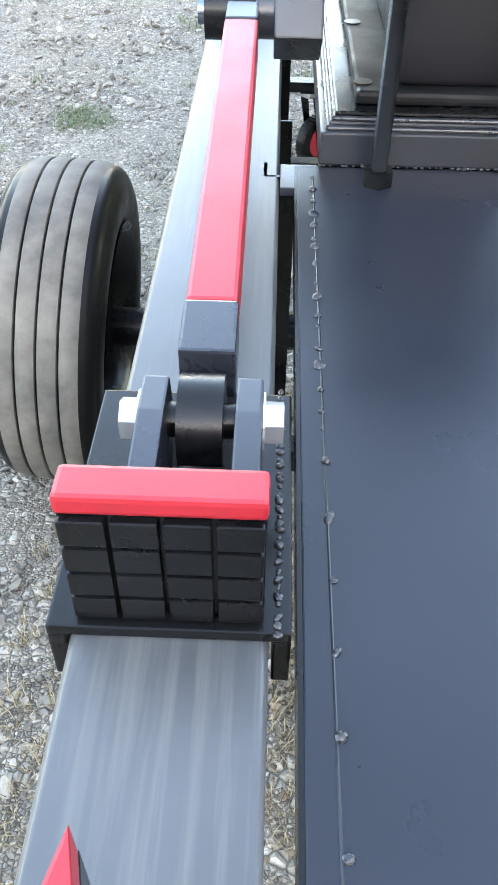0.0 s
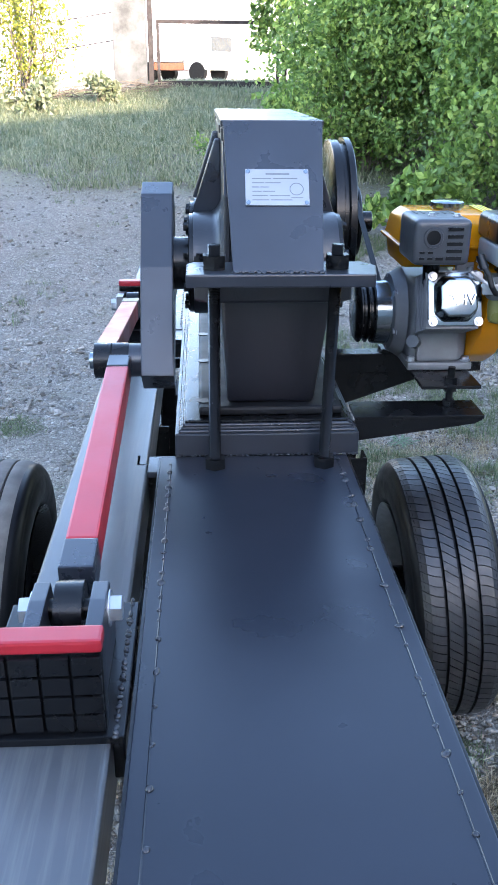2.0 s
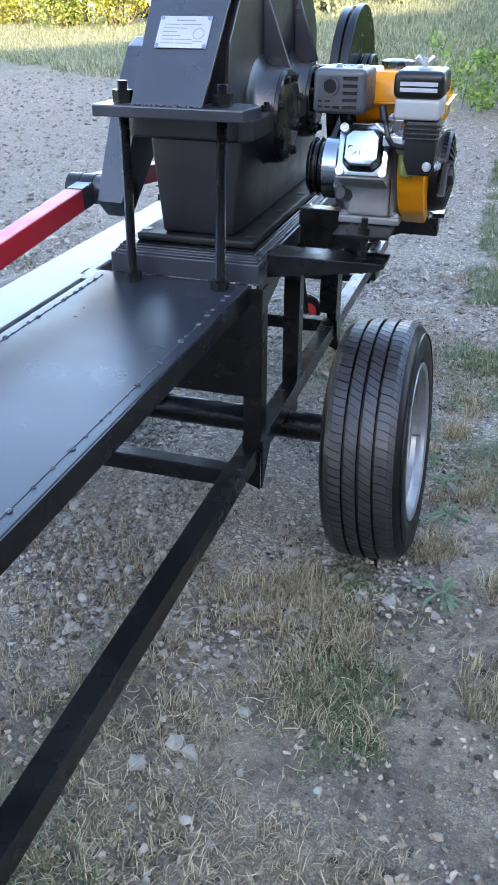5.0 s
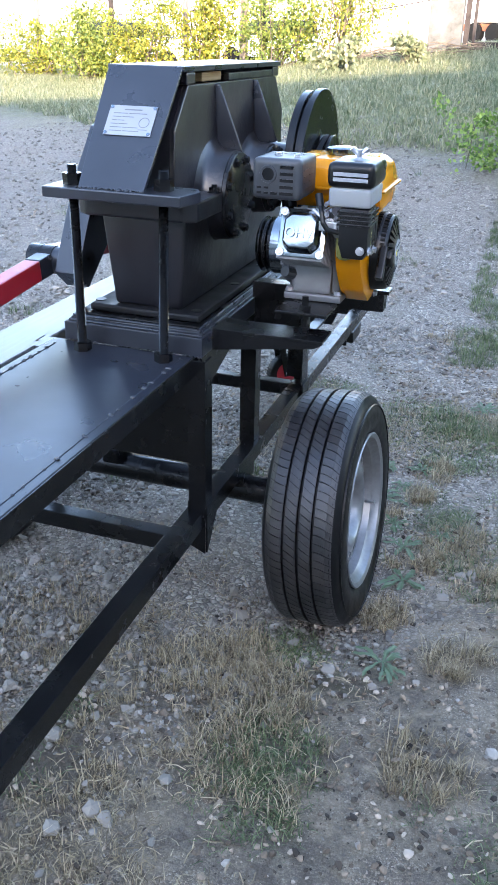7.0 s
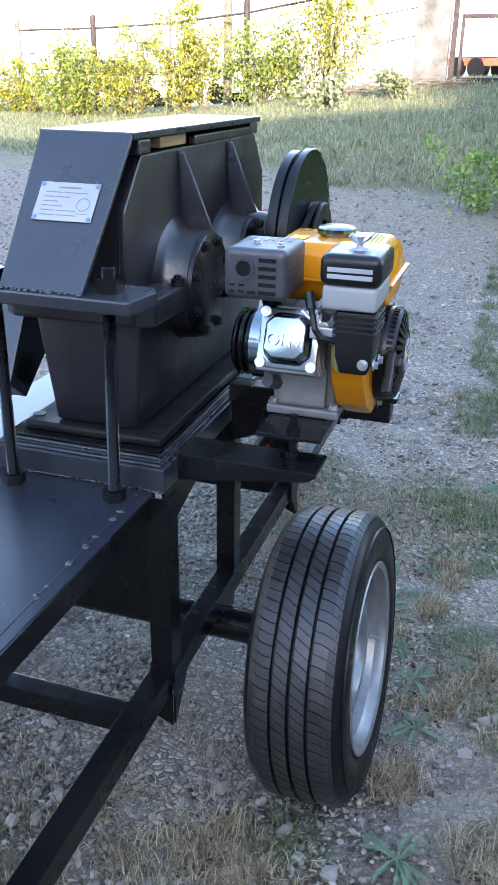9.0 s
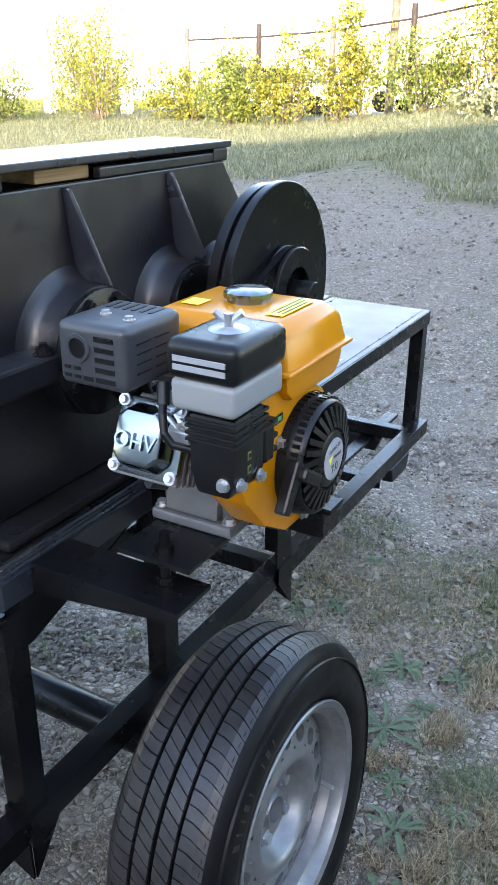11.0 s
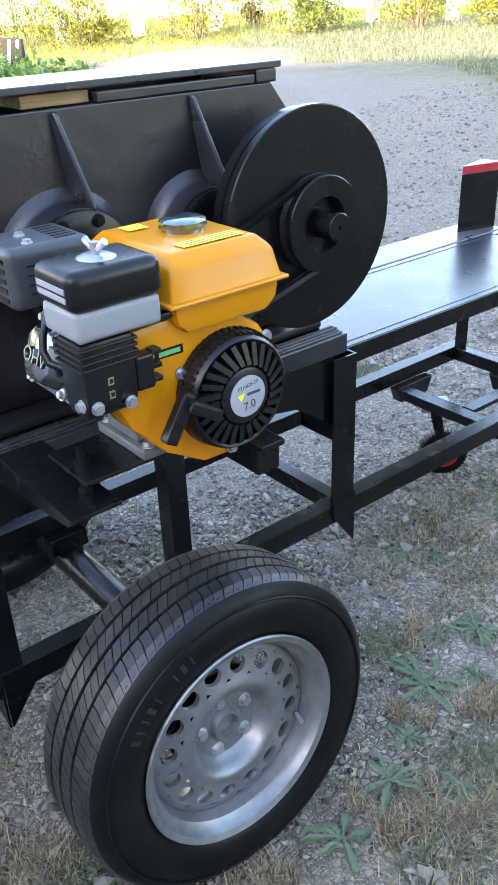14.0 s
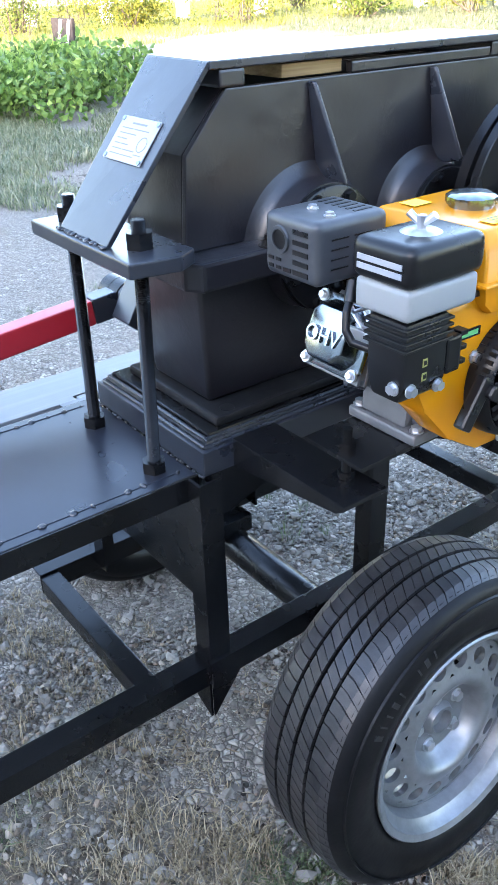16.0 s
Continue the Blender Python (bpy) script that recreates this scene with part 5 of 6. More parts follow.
PIVZ = 0.865
RLEN = math.hypot(PIN[0] + 0.575, PIN[1] - PIVZ)
PUSH = [(-0.575, -1), (PIN[0] + math.sqrt(RLEN ** 2 - (PIN[1] - PIVZ) ** 2), 1)]
for (py, sgn), rx in zip(PUSH, (-0.222, -0.258)):
    cr = thing("connecting_rod", "red painted square-tube connecting rod with black ends", "connecting rod", "connecting rods", at=(rx, py, PIVZ))
    a, b = Vector((rx, py, PIVZ)), Vector((rx, *PIN))
    d = (b - a).normalized()
    up = Vector((1, 0, 0)).cross(d) * (1 if sgn < 0 else -1)
    mrot = Matrix(((1, 0, 0), d, up)).transposed().to_4x4()

    def tube(s0, s1, w, h, mat, name, bev=0.003, label=""):
        bm = box(-w / 2, w / 2, s0, s1, -h / 2, h / 2, bev)
        bm.transform(Matrix.Translation(a) @ mrot)
        return under(part(name, bm, mat, None, label), cr)

    Lr = (b - a).length
    tube(0.115, Lr - 0.085, 0.044, 0.05, M_RED, "tube", 0.004, "glossy red square tube")
    tube(0.05, 0.114, 0.046, 0.052, M_SLATE, "end_piece")
    tube(Lr - 0.084, Lr - 0.03, 0.042, 0.052, M_SLATE, "end_piece")
    for c in (a, b):
        under(part("bushing", rod(c - Vector((0.017, 0, 0)), c + Vector((0.017, 0, 0)), 0.036, 28), M_BLACK, None, "", True), cr)
    ps = thing("pusher", "black toothed pusher block with red top on a sliding sled", "pusher", "pushers", at=(-0.238, py, bz + 0.002))

    def pp(name, bm, mat, label="", smooth=False):
        return under(part(name, bm, mat, None, label, smooth), ps)

    f = lambda v: py + sgn * v
    ya, yb = sorted((f(0.14), f(-0.125)))
    pp("sled", box(-0.326, -0.15, ya, yb, bz + 0.0006, bz + 0.011, 0.002), M_BLACK)
    for x0, x1 in ((-0.326, -0.3125), (-0.1635, -0.15)):
        pp("sled_cheek", box(x0, x1, ya, yb, bz - 0.05, bz + 0.0003, 0.002), M_BLACK)
    y0, y1 = sorted((f(0.1), f(0.125)))
    pp("block", box(-0.306, -0.17, y0, y1, bz + 0.0112, 0.895, 0.002), M_BLACK, "black steel block with a grooved face")
    y0b, y1b = sorted((f(0.098), f(0.129)))
    pp("top_bar", box(-0.307, -0.169, y0b, y1b, 0.8955, 0.912, 0.004), M_RED, "red painted top bar")
    for i in range(4):
        for j in range(4):
            x0 = -0.305 + j * 0.0342
            z0 = bz + 0.0125 + i * 0.0262
            y2, y3 = sorted((f(0.1252), f(0.133)))
            pp("tooth", box(x0, x0 + 0.0312, y2, y3, z0, z0 + 0.0232, 0.002), M_BLACK)
    for x0, x1 in ((rx - 0.046, rx - 0.026), (rx + 0.026, rx + 0.046)):
        o = [(f(-0.05), bz + 0.0112), (f(0.083), bz + 0.0112), (f(0.083), 0.885), (f(0.02), 0.892), (f(-0.02), 0.892)]
        pp("lug", prism(o, "x", x0, x1, 0.002), M_SLATE)
    pp("pivot_pin", rod((rx - 0.06, py, PIVZ), (rx + 0.06, py, PIVZ), 0.014, 20), M_BLACK, "", True)
    for x, s in ((rx - 0.0465, -1), (rx + 0.0465, 1)):
        pp("pin_nut", bolt(bmesh.new(), (x, py, PIVZ), (s, 0, 0), 0.017, 0.014), M_ZINC, "bright zinc nut")
    pp("weld_bead", blobs(line_pts((-0.16, ya, bz + 0.0115), (-0.16, yb, bz + 0.0115), 0.008, 0.3, 41), 0.0032, 17), M_WELD)

# ---- splitting wedges at both ends of the beam ----
for yt, s in ((-0.93, -1), (1.965, 1)):
    w = thing("splitting_wedge", "black steel splitting wedge post with red painted top", "wedge", "splitting wedges", at=(-0.238, yt, bz))
    tri = [(-0.238, yt), (-0.276, yt + s * 0.15), (-0.2, yt + s * 0.15)]
    if s < 0:
        tri = tri[::-1]
    under(part("blade", prism(tri, "z", bz + 0.0006, 0.965, 0.001), M_BLACK), w)
    tri2 = [(-0.238, yt + s * 0.001), (-0.2755, yt + s * 0.15), (-0.2005, yt + s * 0.15)]
    under(part("tip", prism(tri2 if s > 0 else tri2[::-1], "z", 0.9655, 0.992, 0.002), M_RED, None, "red painted wedge top"), w)

# ---- road wheels ----
TR, TW = 0.322, 0.212


def road_wheel(name_label, at, out, rim_mat, tread_mat, camber, toe, ribbed=False):
    """A car wheel, built with its outer face towards +x, then turned out."""
    w = thing("wheel", name_label, "wheel", "road wheels")
    h = TW / 2
    side = [(h - 0.03, 0.200), (h - 0.012, 0.216), (h - 0.004, 0.228), (h, 0.248), (h - 0.0005, 0.268), (h - 0.004, 0.288), (h - 0.006, 0.290), (h - 0.0065, 0.294), (h - 0.012, 0.305), (h - 0.019, 0.313), (h - 0.026, TR - 0.0045)]
    crown = []
    for g in (0.037, 0.0, -0.037):
        crown += [(g + 0.0045, TR - abs(g) * 0.03), (g + 0.003, TR - 0.009), (g - 0.003, TR - 0.009), (g - 0.0045, TR - abs(g) * 0.03)]
    prof = side + crown + [(-x, r) for x, r in side[::-1]]
    ty = part("tyre", lathe(prof, 144, "x", closed=True), M_RUBBER, w, "", True)
    # four plain ribs, or blocks between the grooves cut by slanting sipes
    for xa, xb in ((0.0392, 0.085), (0.0016, 0.0358), (-0.0358, -0.0016), (-0.085, -0.0392)) if ribbed else ():
        arc = lambda x: TR + 0.0034 - abs(x) * 0.03 - max(0.0, abs(x) - 0.06) ** 2 * 16
        prof2 = [(xa, arc(xa) - 0.007), (xa + 0.001, arc(xa) - 0.001), (xa + 0.003, arc(xa)), ((xa + xb) / 2, arc((xa + xb) / 2)), (xb - 0.003, arc(xb)), (xb - 0.001, arc(xb) - 0.001), (xb, arc(xb) - 0.007)]
        part("tread_rib", lathe(prof2, 144, "x", cap=False), tread_mat, ty, "", True)
    bm = bmesh.new()
    n = 94
    for xa, xb, slant, bow in () if ribbed else ((0.0405, 0.085, 0.055, 0.05), (0.0042, 0.0335, 0.06, 0.0), (-0.0335, -0.0042, 0.06, 0.0), (-0.085, -0.0405, 0.055, -0.05)):
        for k in range(n):
            a = 2 * math.pi * (k + (0.5 if xa * slant < 0 else 0)) / n
            gap = 2 * math.pi / n * (0.92 if k % 2 else 0.88)
            strip = []
            for i in range(4):
                u = i / 3
                x = xa + (xb - xa) * u
                rr = TR + 0.0034 - abs(x) * 0.03 - max(0.0, abs(x) - 0.066) ** 2 * 22
                a_ = a + slant * (u - 0.5) + bow * (u - 0.5) ** 2
                strip.append([bm.verts.new((x, q * math.cos(ang), q * math.sin(ang))) for q, ang in ((rr, a_), (rr, a_ + gap), (rr - 0.006, a_), (rr - 0.006, a_ + gap))])
            for p, q in zip(strip, strip[1:]):
                bm.faces.new((p[0], p[1], q[1], q[0]))
                bm.faces.new((p[2], p[0], q[0], q[2]))
                bm.faces.new((p[1], p[3], q[3], q[1]))
            bm.faces.new((strip[0][0], strip[0][2], strip[0][3], strip[0][1]))
            bm.faces.new((strip[3][0], strip[3][1], strip[3][3], strip[3][2]))
    if not ribbed:
        part("tread", bm, tread_mat, ty)
    # ridges round the shoulder and raised sidewall marks
    part("shoulder_ring", lathe([(h - 0.0052, 0.2885), (h - 0.0015, 0.2895), (h - 0.0015, 0.2915), (h - 0.006, 0.2925)], 144, "x", cap=False), M_RUBBER, ty, "", True)
    bm = bmesh.new()
    for k in range(8):
        a0 = 2.55 - k * 0.075 - (0.1 if k > 4 else 0)
        m = Matrix.Rotation(a0, 4, "X") @ Matrix.Translation((h - 0.0008, 0.262, 0)) @ Matrix.Diagonal((0.0026, 0.019, 0.0032 + 0.006 * (k % 3 == 0), 1))
        bmesh.ops.create_cube(bm, size=1.0, matrix=m)
    part("sidewall_marks", bm, M_TREAD, ty)["kind"] = "stuff"
    rp = [(h - 0.022, 0.2), (h - 0.006, 0.206), (h - 0.003, 0.203), (h - 0.008, 0.192), (h - 0.022, 0.187), (h - 0.03, 0.176), (h - 0.05, 0.172), (h - 0.075, 0.168), (-0.04, 0.165), (-h + 0.03, 0.185), (-h + 0.006, 0.2), (-h + 0.003, 0.206), (-h + 0.02, 0.196), (-0.04, 0.172), (h - 0.07, 0.176), (h - 0.03, 0.19)]
    rp = [(x, r * 1.045) for x, r in rp]
    rim = part("rim", lathe(rp, 96, "x", closed=True), rim_mat, w, "", True)
    # the dish, with a ring of oval holes
    n, holes = 16, []
    bm = bmesh.new()
    seg = 12
    inner = lambda i, r, x: (x, r * math.cos(2 * math.pi * i / (n * seg)), r * math.sin(2 * math.pi * i / (n * seg)))
    xr = lambda r: h - 0.05 + (0.168 - r) * 0.21
    for k in range(n):
        a0, a1 = 2 * math.pi * k / n, 2 * math.pi * (k + 1) / n
        outer, hole = [], []
        ca, cr_ = (a0 + a1) / 2, 0.1435
        m_ = 20
        for j in range(m_):
            th = 2 * math.pi * j / m_
            da, dr = math.cos(th), math.sin(th)
            s_ = 1 / max(abs(da), abs(dr))
            ra = ca + da * s_ * (a1 - a0) / 2
            rd = cr_ + dr * s_ * 0.0245
            outer.append((ra, rd))
            hole.append((ca + da * 0.64 * (a1 - a0) / 2, cr_ + dr * 0.0165))
        vo = [bm.verts.new((xr(r), r * math.cos(a), r * math.sin(a))) for a, r in outer]
        vi = [bm.verts.new((xr(r) - 0.001, r * math.cos(a), r * math.sin(a))) for a, r in hole]
        vb = [bm.verts.new((xr(r) - 0.012, r * math.cos(a), r * math.sin(a))) for a, r in hole]
        for j in range(m_):
            j2 = (j + 1) % m_
            bm.faces.new((vo[j], vo[j2], vi[j2], vi[j]))
            bm.faces.new((vi[j], vi[j2], vb[j2], vb[j]))
    bmesh.ops.remove_doubles(bm, verts=bm.verts[:], dist=0.0004)
    part("dish_ring", bm, rim_mat, rim, "", True)
    part("dish", lathe([(h - 0.0395, 0.1205), (h - 0.0365, 0.112), (h - 0.0348, 0.105), (h - 0.0346, 0.1), (h - 0.0365, 0.094), (h - 0.042, 0.088), (h - 0.052, 0.082), (h - 0.062, 0.078), (h - 0.07, 0.07), (h - 0.071, 0.036), (h - 0.064, 0.033), (h - 0.058, 0.03), (h - 0.058, 0.024), (h - 0.075, 0.022), (h - 0.08, 0.0005)], 64, "x", cap=False), rim_mat, rim, "", True)
    part("dish_rim", lathe([(h - 0.0488, 0.1665), (h - 0.05, 0.171), (h - 0.054, 0.1775), (h - 0.06, 0.176)], 64, "x", cap=False), rim_mat, rim, "", True)
    bm = bmesh.new()
    for k in range(5):
        a = 2 * math.pi * k / 5 + 0.5
        bolt(bm, (h - 0.071, 0.056 * math.cos(a), 0.056 * math.sin(a)), (1, 0, 0), 0.0105, 0.009)
    part("lug_bolts", bm, M_ZINC, rim)
    part("valve", rod((h - 0.04, 0.16 * math.cos(-0.35), 0.16 * math.sin(-0.35)), (h - 0.012, 0.15 * math.cos(-0.35), 0.15 * math.sin(-0.35)), 0.0042, 10), M_ZINC, rim)
    part("drum", lathe([(-0.05, 0.11), (h - 0.095, 0.11), (h - 0.09, 0.105), (h - 0.09, 0.001)], 32, "x"), M_BLACK, rim, "", True)
    w.matrix_world = Matrix.Translation(at) @ pose(0, 0, 0, 0, 0, toe) @ pose(0, 0, 0, 0, camber if out > 0 else -camber, 0) @ pose(0, 0, 0, 0, 0, 0 if out > 0 else 180)
    return w


road_wheel("black road tyre with zigzag tread on a silver steel rim", (0.515, 0.336, 0.289), 1, M_SILVER, M_TREAD, -4.2, -0.9)
road_wheel("dusty worn road tyre with straight grooves on a black steel rim", (-0.58, 0.36, 0.29), -1, M_BLACK, M_DUSTY, -4.0, 0.0, True)

# ---- casters under the far end ----
for cx, cy, turn in ((-0.04, 1.725, 138),):
    c = thing("caster", "swivel caster with black rubber tyre and red hub", "caster", "")
    gz = ground_z(cx, cy)
    R_ = 0.079
    ht = RB - 0.0395 - gz
    part("tyre", lathe([(-0.018, 0.046), (-0.022, 0.062), (-0.018, 0.077), (-0.008, R_), (0.008, R_), (0.018, 0.077), (0.022, 0.062), (0.018, 0.046)], 40, "x", (0, 0, R_)), M_RUBBER, c, "", True)
    bm = bmesh.new()
    for k in range(36):
        a = 2 * math.pi * k / 36
        m = Matrix.Translation((0, math.cos(a) * R_, R_ + math.sin(a) * R_)) @ Matrix.Rotation(a, 4, "X") @ Matrix.Diagonal((0.03, 0.006, 0.006, 1))
        bmesh.ops.create_cube(bm, size=1.0, matrix=m)
    part("tread", bm, M_RUBBER, c)
    part("hub", lathe([(-0.0225, 0.05), (-0.015, 0.044), (-0.013, 0.024), (-0.022, 0.018), (-0.022, 0.004), (0.022, 0.004), (0.022, 0.018), (0.013, 0.024), (0.015, 0.044), (0.0225, 0.05)], 32, "x", (0, 0, R_)), M_RED, c, "red pressed hub", True)
    for s in (-1, 1):
        part("fork_plate", prism([(-0.011, R_ - 0.014), (0.011, R_ - 0.014), (0.055, ht - 0.022), (0.02, ht - 0.022)], "x", s * 0.027 - 0.0015, s * 0.027 + 0.0015), M_BLACK, c)
    part("axle_bolt", rod((-0.034, 0, R_), (0.034, 0, R_), 0.007, 12), M_ZINC, c)
    part("top_plate", box(-0.045, 0.045, -0.01, 0.09, ht - 0.02, ht - 0.001, 0.004), M_ZINC, c)
    c.matrix_world = Matrix.Translation((cx, cy, gz)) @ pose(0, 0, 0, 0, 0, turn)

# ---- engine ----
eng = thing("engine", "small orange petrol engine with black air filter and grey muffler", "engine", at=(0.47, 0.33, 0.893))


def ep(name, bm, material, label="", smooth=False, parent=None):
    return under(part(name, bm, material, None, label, smooth), parent or eng)


# crankcase and base
cc = ep("crankcase", box(0.388, 0.515, 0.262, 0.455, 0.905, 1.075, 0.018, None, 4), M_ALU, "grey cast-aluminium crankcase", True)
ep("base_flange", box(0.383, 0.524, 0.24, 0.462, 0.8932, 0.911, 0.005), M_ALU, "", False, cc)
ep("sump", prism([(0.246, 0.9115), (0.29, 0.9115), (0.29, 1.0), (0.256, 0.99), (0.249, 0.935)], "x", 0.403, 0.497, 0.007), M_ALU, "", False, cc)
ep("pto_cover", lathe([(0.352, 0.045), (0.36, 0.085), (0.3845, 0.1)], 36, "x", (0, EY, EZ)), M_ALU, "", True, cc)
bm = bmesh.new()
for x in (0.393, 0.512):
    for y in (0.256, 0.445):
        bolt(bm, (x, y, 0.911), (0, 0, 1), 0.008, 0.007)
for k in range(6):
    a = k * math.pi / 3 + 0.3
    bolt(bm, (0.366, EY + 0.08 * math.cos(a), EZ + 0.08 * math.sin(a)), (-1, 0, 0), 0.007, 0.006)
ep("case_bolts", bm, M_ZINC, "", False, cc)
ep("dipstick", rod((0.402, 0.262, 0.95), (0.387, 0.232, 0.962), 0.014, 8), M_GREYPL, "", False, cc)
# pulley on the shaft
pu = ep("engine_pulley", lathe([(0.284, 0.02), (0.284, 0.058), (0.287, 0.062), (0.292, 0.068), (0.295, 0.068), (0.299, 0.06), (0.304, 0.06), (0.308, 0.068), (0.31, 0.068), (0.313, 0.06), (0.318, 0.06), (0.321, 0.068), (0.324, 0.068), (0.359, 0.067), (0.3595, 0.02)], 64, "x", (0, EY, EZ)), M_BLACK, "black grooved pulley", True)
ep("pulley_ring", lathe([(0.3242, 0.0683), (0.3588, 0.0683), (0.3588, 0.0705), (0.3242, 0.0705)], 64, "x", (0, EY, EZ), closed=True), M_STEEL, "bright machined pulley band", True, pu)
# cylinder and head, leaning towards the valve cover
AXD = Vector((0, -0.93, 0.365)).normalized()
HC = Vector((0.446, 0.142, 1.076))
HU = Vector((0, 0.365, 0.93)).normalized()
HM = Matrix(((1, 0, 0), HU, AXD)).transposed().to_4x4()
HM.translation = HC
cyl = None
for k in range(7):
    bm = box(-0.056, 0.05, -0.058, 0.058, -0.032 - k * 0.014, -0.026 - k * 0.014, 0.0015)
    bm.transform(HM)
    o = ep("cooling_fin", bm, M_ALU)
bm = box(-0.044, 0.04, -0.045, 0.045, -0.13, -0.026, 0.006)
bm.transform(HM)
ep("cylinder", bm, M_ALU)


def octo(w, h, c):
    return [(-w + c, -h), (w - c, -h), (w, -h + c), (w, h - c), (w - c, h), (-w + c, h), (-w, h - c), (-w, -h + c)]


bm = prism(octo(0.054, 0.053, 0.014), "z", -0.026, -0.016, 0.003)
bm.transform(HM)
vc = ep("valve_cover", bm, M_STEEL, "bright chrome valve cover with raised letters", True)
bm = bmesh.new()
va = [bm.verts.new((x, y, -0.0158)) for x, y in octo(0.043, 0.045, 0.017)]
vb = [bm.verts.new((x, y, 0.012)) for x, y in octo(0.036, 0.037, 0.014)]
bm.faces.new(vb)
for i in range(8):
    bm.faces.new((va[i], va[(i + 1) % 8], vb[(i + 1) % 8], vb[i]))
bmesh.ops.recalc_face_normals(bm, faces=bm.faces[:])
bmesh.ops.bevel(bm, geom=[e for e in bm.edges if not e.is_boundary], offset=0.004, segments=3, profile=0.5, affect="EDGES")
bm.transform(HM)
ep("cover_dome", bm, M_STEEL, "", True, vc)
bm = bmesh.new()
for x in (-0.046, 0.046):
    for y in (-0.045, 0.045):
        b2 = rod((x, y, -0.0158), (x, y, -0.012), 0.009, 16, bm)
        rod((x, y, -0.012), (x, y, -0.006), 0.0055, 6, bm)
bm.transform(HM)
ep("cover_bolts", bm, M_ZINC, "", False, vc)


def text_part(name, body, size, m, material, parent, depth=0.0006, label=""):
    """Raised letters in the built-in font, turned into a mesh."""
    cu = bpy.data.curves.new(name, "FONT")
    cu.body, cu.size, cu.extrude, cu.align_x, cu.align_y = body, size, depth, "CENTER", "CENTER"
    tmp = bpy.data.objects.new(name, cu)
    scene.collection.objects.link(tmp)
    me = bpy.data.meshes.new_from_object(tmp.evaluated_get(bpy.context.evaluated_depsgraph_get()))
    bpy.data.objects.remove(tmp)
    bm = bmesh.new()
    bm.from_mesh(me)
    bm.transform(m)
    return under(part(name, bm, material, None, label), parent)


text_part("raised_letters", "OHV", 0.031, HM @ pose(0, -0.006, 0.0125), M_STEEL, vc, 0.0034)
# spark plug lead
bm = bmesh.new()
pts = [Vector(p) for p in ((0.488, 0.136, 1.14), (0.496, 0.122, 1.125), (0.502, 0.116, 1.104), (0.512, 0.118, 1.09), (0.532, 0.13, 1.084), (0.545, 0.17, 1.085))]
for a, b in zip(pts, pts[1:]):
    rod(a, b, 0.0055, 10, bm)
    bmesh.ops.create_icosphere(bm, subdivisions=2, radius=0.0056, matrix=Matrix.Translation(b))
ep("plug_lead", bm, M_BLKPL, "", True)
ep("plug_boot", rod((0.482, 0.146, 1.158), (0.49, 0.133, 1.134), 0.0085, 14), M_BLKPL, "", True)

# fan shroud
sh = [(0.172, 1.03), (0.18, 1.1), (0.2, 1.128), (0.3, 1.132), (0.38, 1.112), (0.43, 1.083), (0.462, 1.04), (0.471, 0.99), (0.456, 0.94), (0.422, 0.902), (0.372, 0.884), (0.315, 0.886), (0.25, 0.925), (0.195, 0.985)]
shroud = ep("fan_shroud", prism(sh, "x", 0.516, 0.578, 0.012), M_ORANGE, "glossy orange fan shroud", True)
ep("shroud_sticker", box(0.579, 0.5798, 0.243, 0.289, 1.077, 1.09, 0.0), M_BLKPL, "", False, shroud)
ep("shroud_sticker", box(0.5799, 0.5804, 0.248, 0.284, 1.08, 1.087, 0.0), M_GREEN, "", False, shroud)
# recoil starter
rc = ep("recoil_starter", lathe([(0.5785, 0.092), (0.592, 0.091), (0.612, 0.087), (0.616, 0.083), (0.614, 0.079), (0.600, 0.077), (0.600, 0.045), (0.624, 0.043), (0.6255, 0.04), (0.626, 0.001)], 72, "x", (0, 0.362, 1.0)), M_BLKPL, "black plastic recoil starter with a ring of slots", True)
bm = bmesh.new()
for k in range(26):
    a = 2 * math.pi * k / 26
    p = Matrix.Translation((0.6112, 0.362, 1.0)) @ Matrix.Rotation(a, 4, "X") @ Matrix.Translation((0, 0.0605, 0)) @ Matrix.Rotation(radians(14), 4, "Z") @ Matrix.Rotation(0.22, 4, "X") @ Matrix.Diagonal((0.021, 0.034, 0.0086, 1))
    bmesh.ops.create_cube(bm, size=1.0, matrix=p)
ep("slot_fins", bm, M_BLKPL, "", False, rc)
bm = bmesh.new()
for k in range(18):
    a = radians(35 + 7.2 * k)
    for rr, xx in ((0.0925, 0.586), (0.0895, 0.604)):
        m = Matrix.Translation((xx, 0.362, 1.0)) @ Matrix.Rotation(a, 4, "X") @ Matrix.Translation((0, rr, 0)) @ Matrix.Diagonal((0.011, 0.003, 0.006, 1))
        bmesh.ops.create_cube(bm, size=1.0, matrix=m)
ep("side_ribs", bm, M_BLKPL, "", False, rc)
LM = Matrix(((0, 0, 1), (1, 0, 0), (0, 1, 0))).to_4x4()
LM.translation = (0.6262, 0.364, 1.0)
badge = ep("badge", lathe([(0.6262, 0.032), (0.628, 0.032), (0.6282, 0.031), (0.6282, 0.001)], 48, "x", (0, 0.364, 1.0)), M_PLATE, "round silver badge", True, rc)
text_part("badge_digits", "7.0", 0.019, LM @ pose(0.002, -0.015, 0.0022, 0, 0, 8), M_INK, rc, 0.0002)
text_part("badge_letters", "F210GS-20", 0.0085, LM @ pose(0, 0.017, 0.0022, 0, 0, 8), M_INK, rc, 0.0002)
bm = prism([(-0.02, 0.005), (-0.006, 0.008), (-0.013, -0.006)], "z", 0.0021, 0.0025)
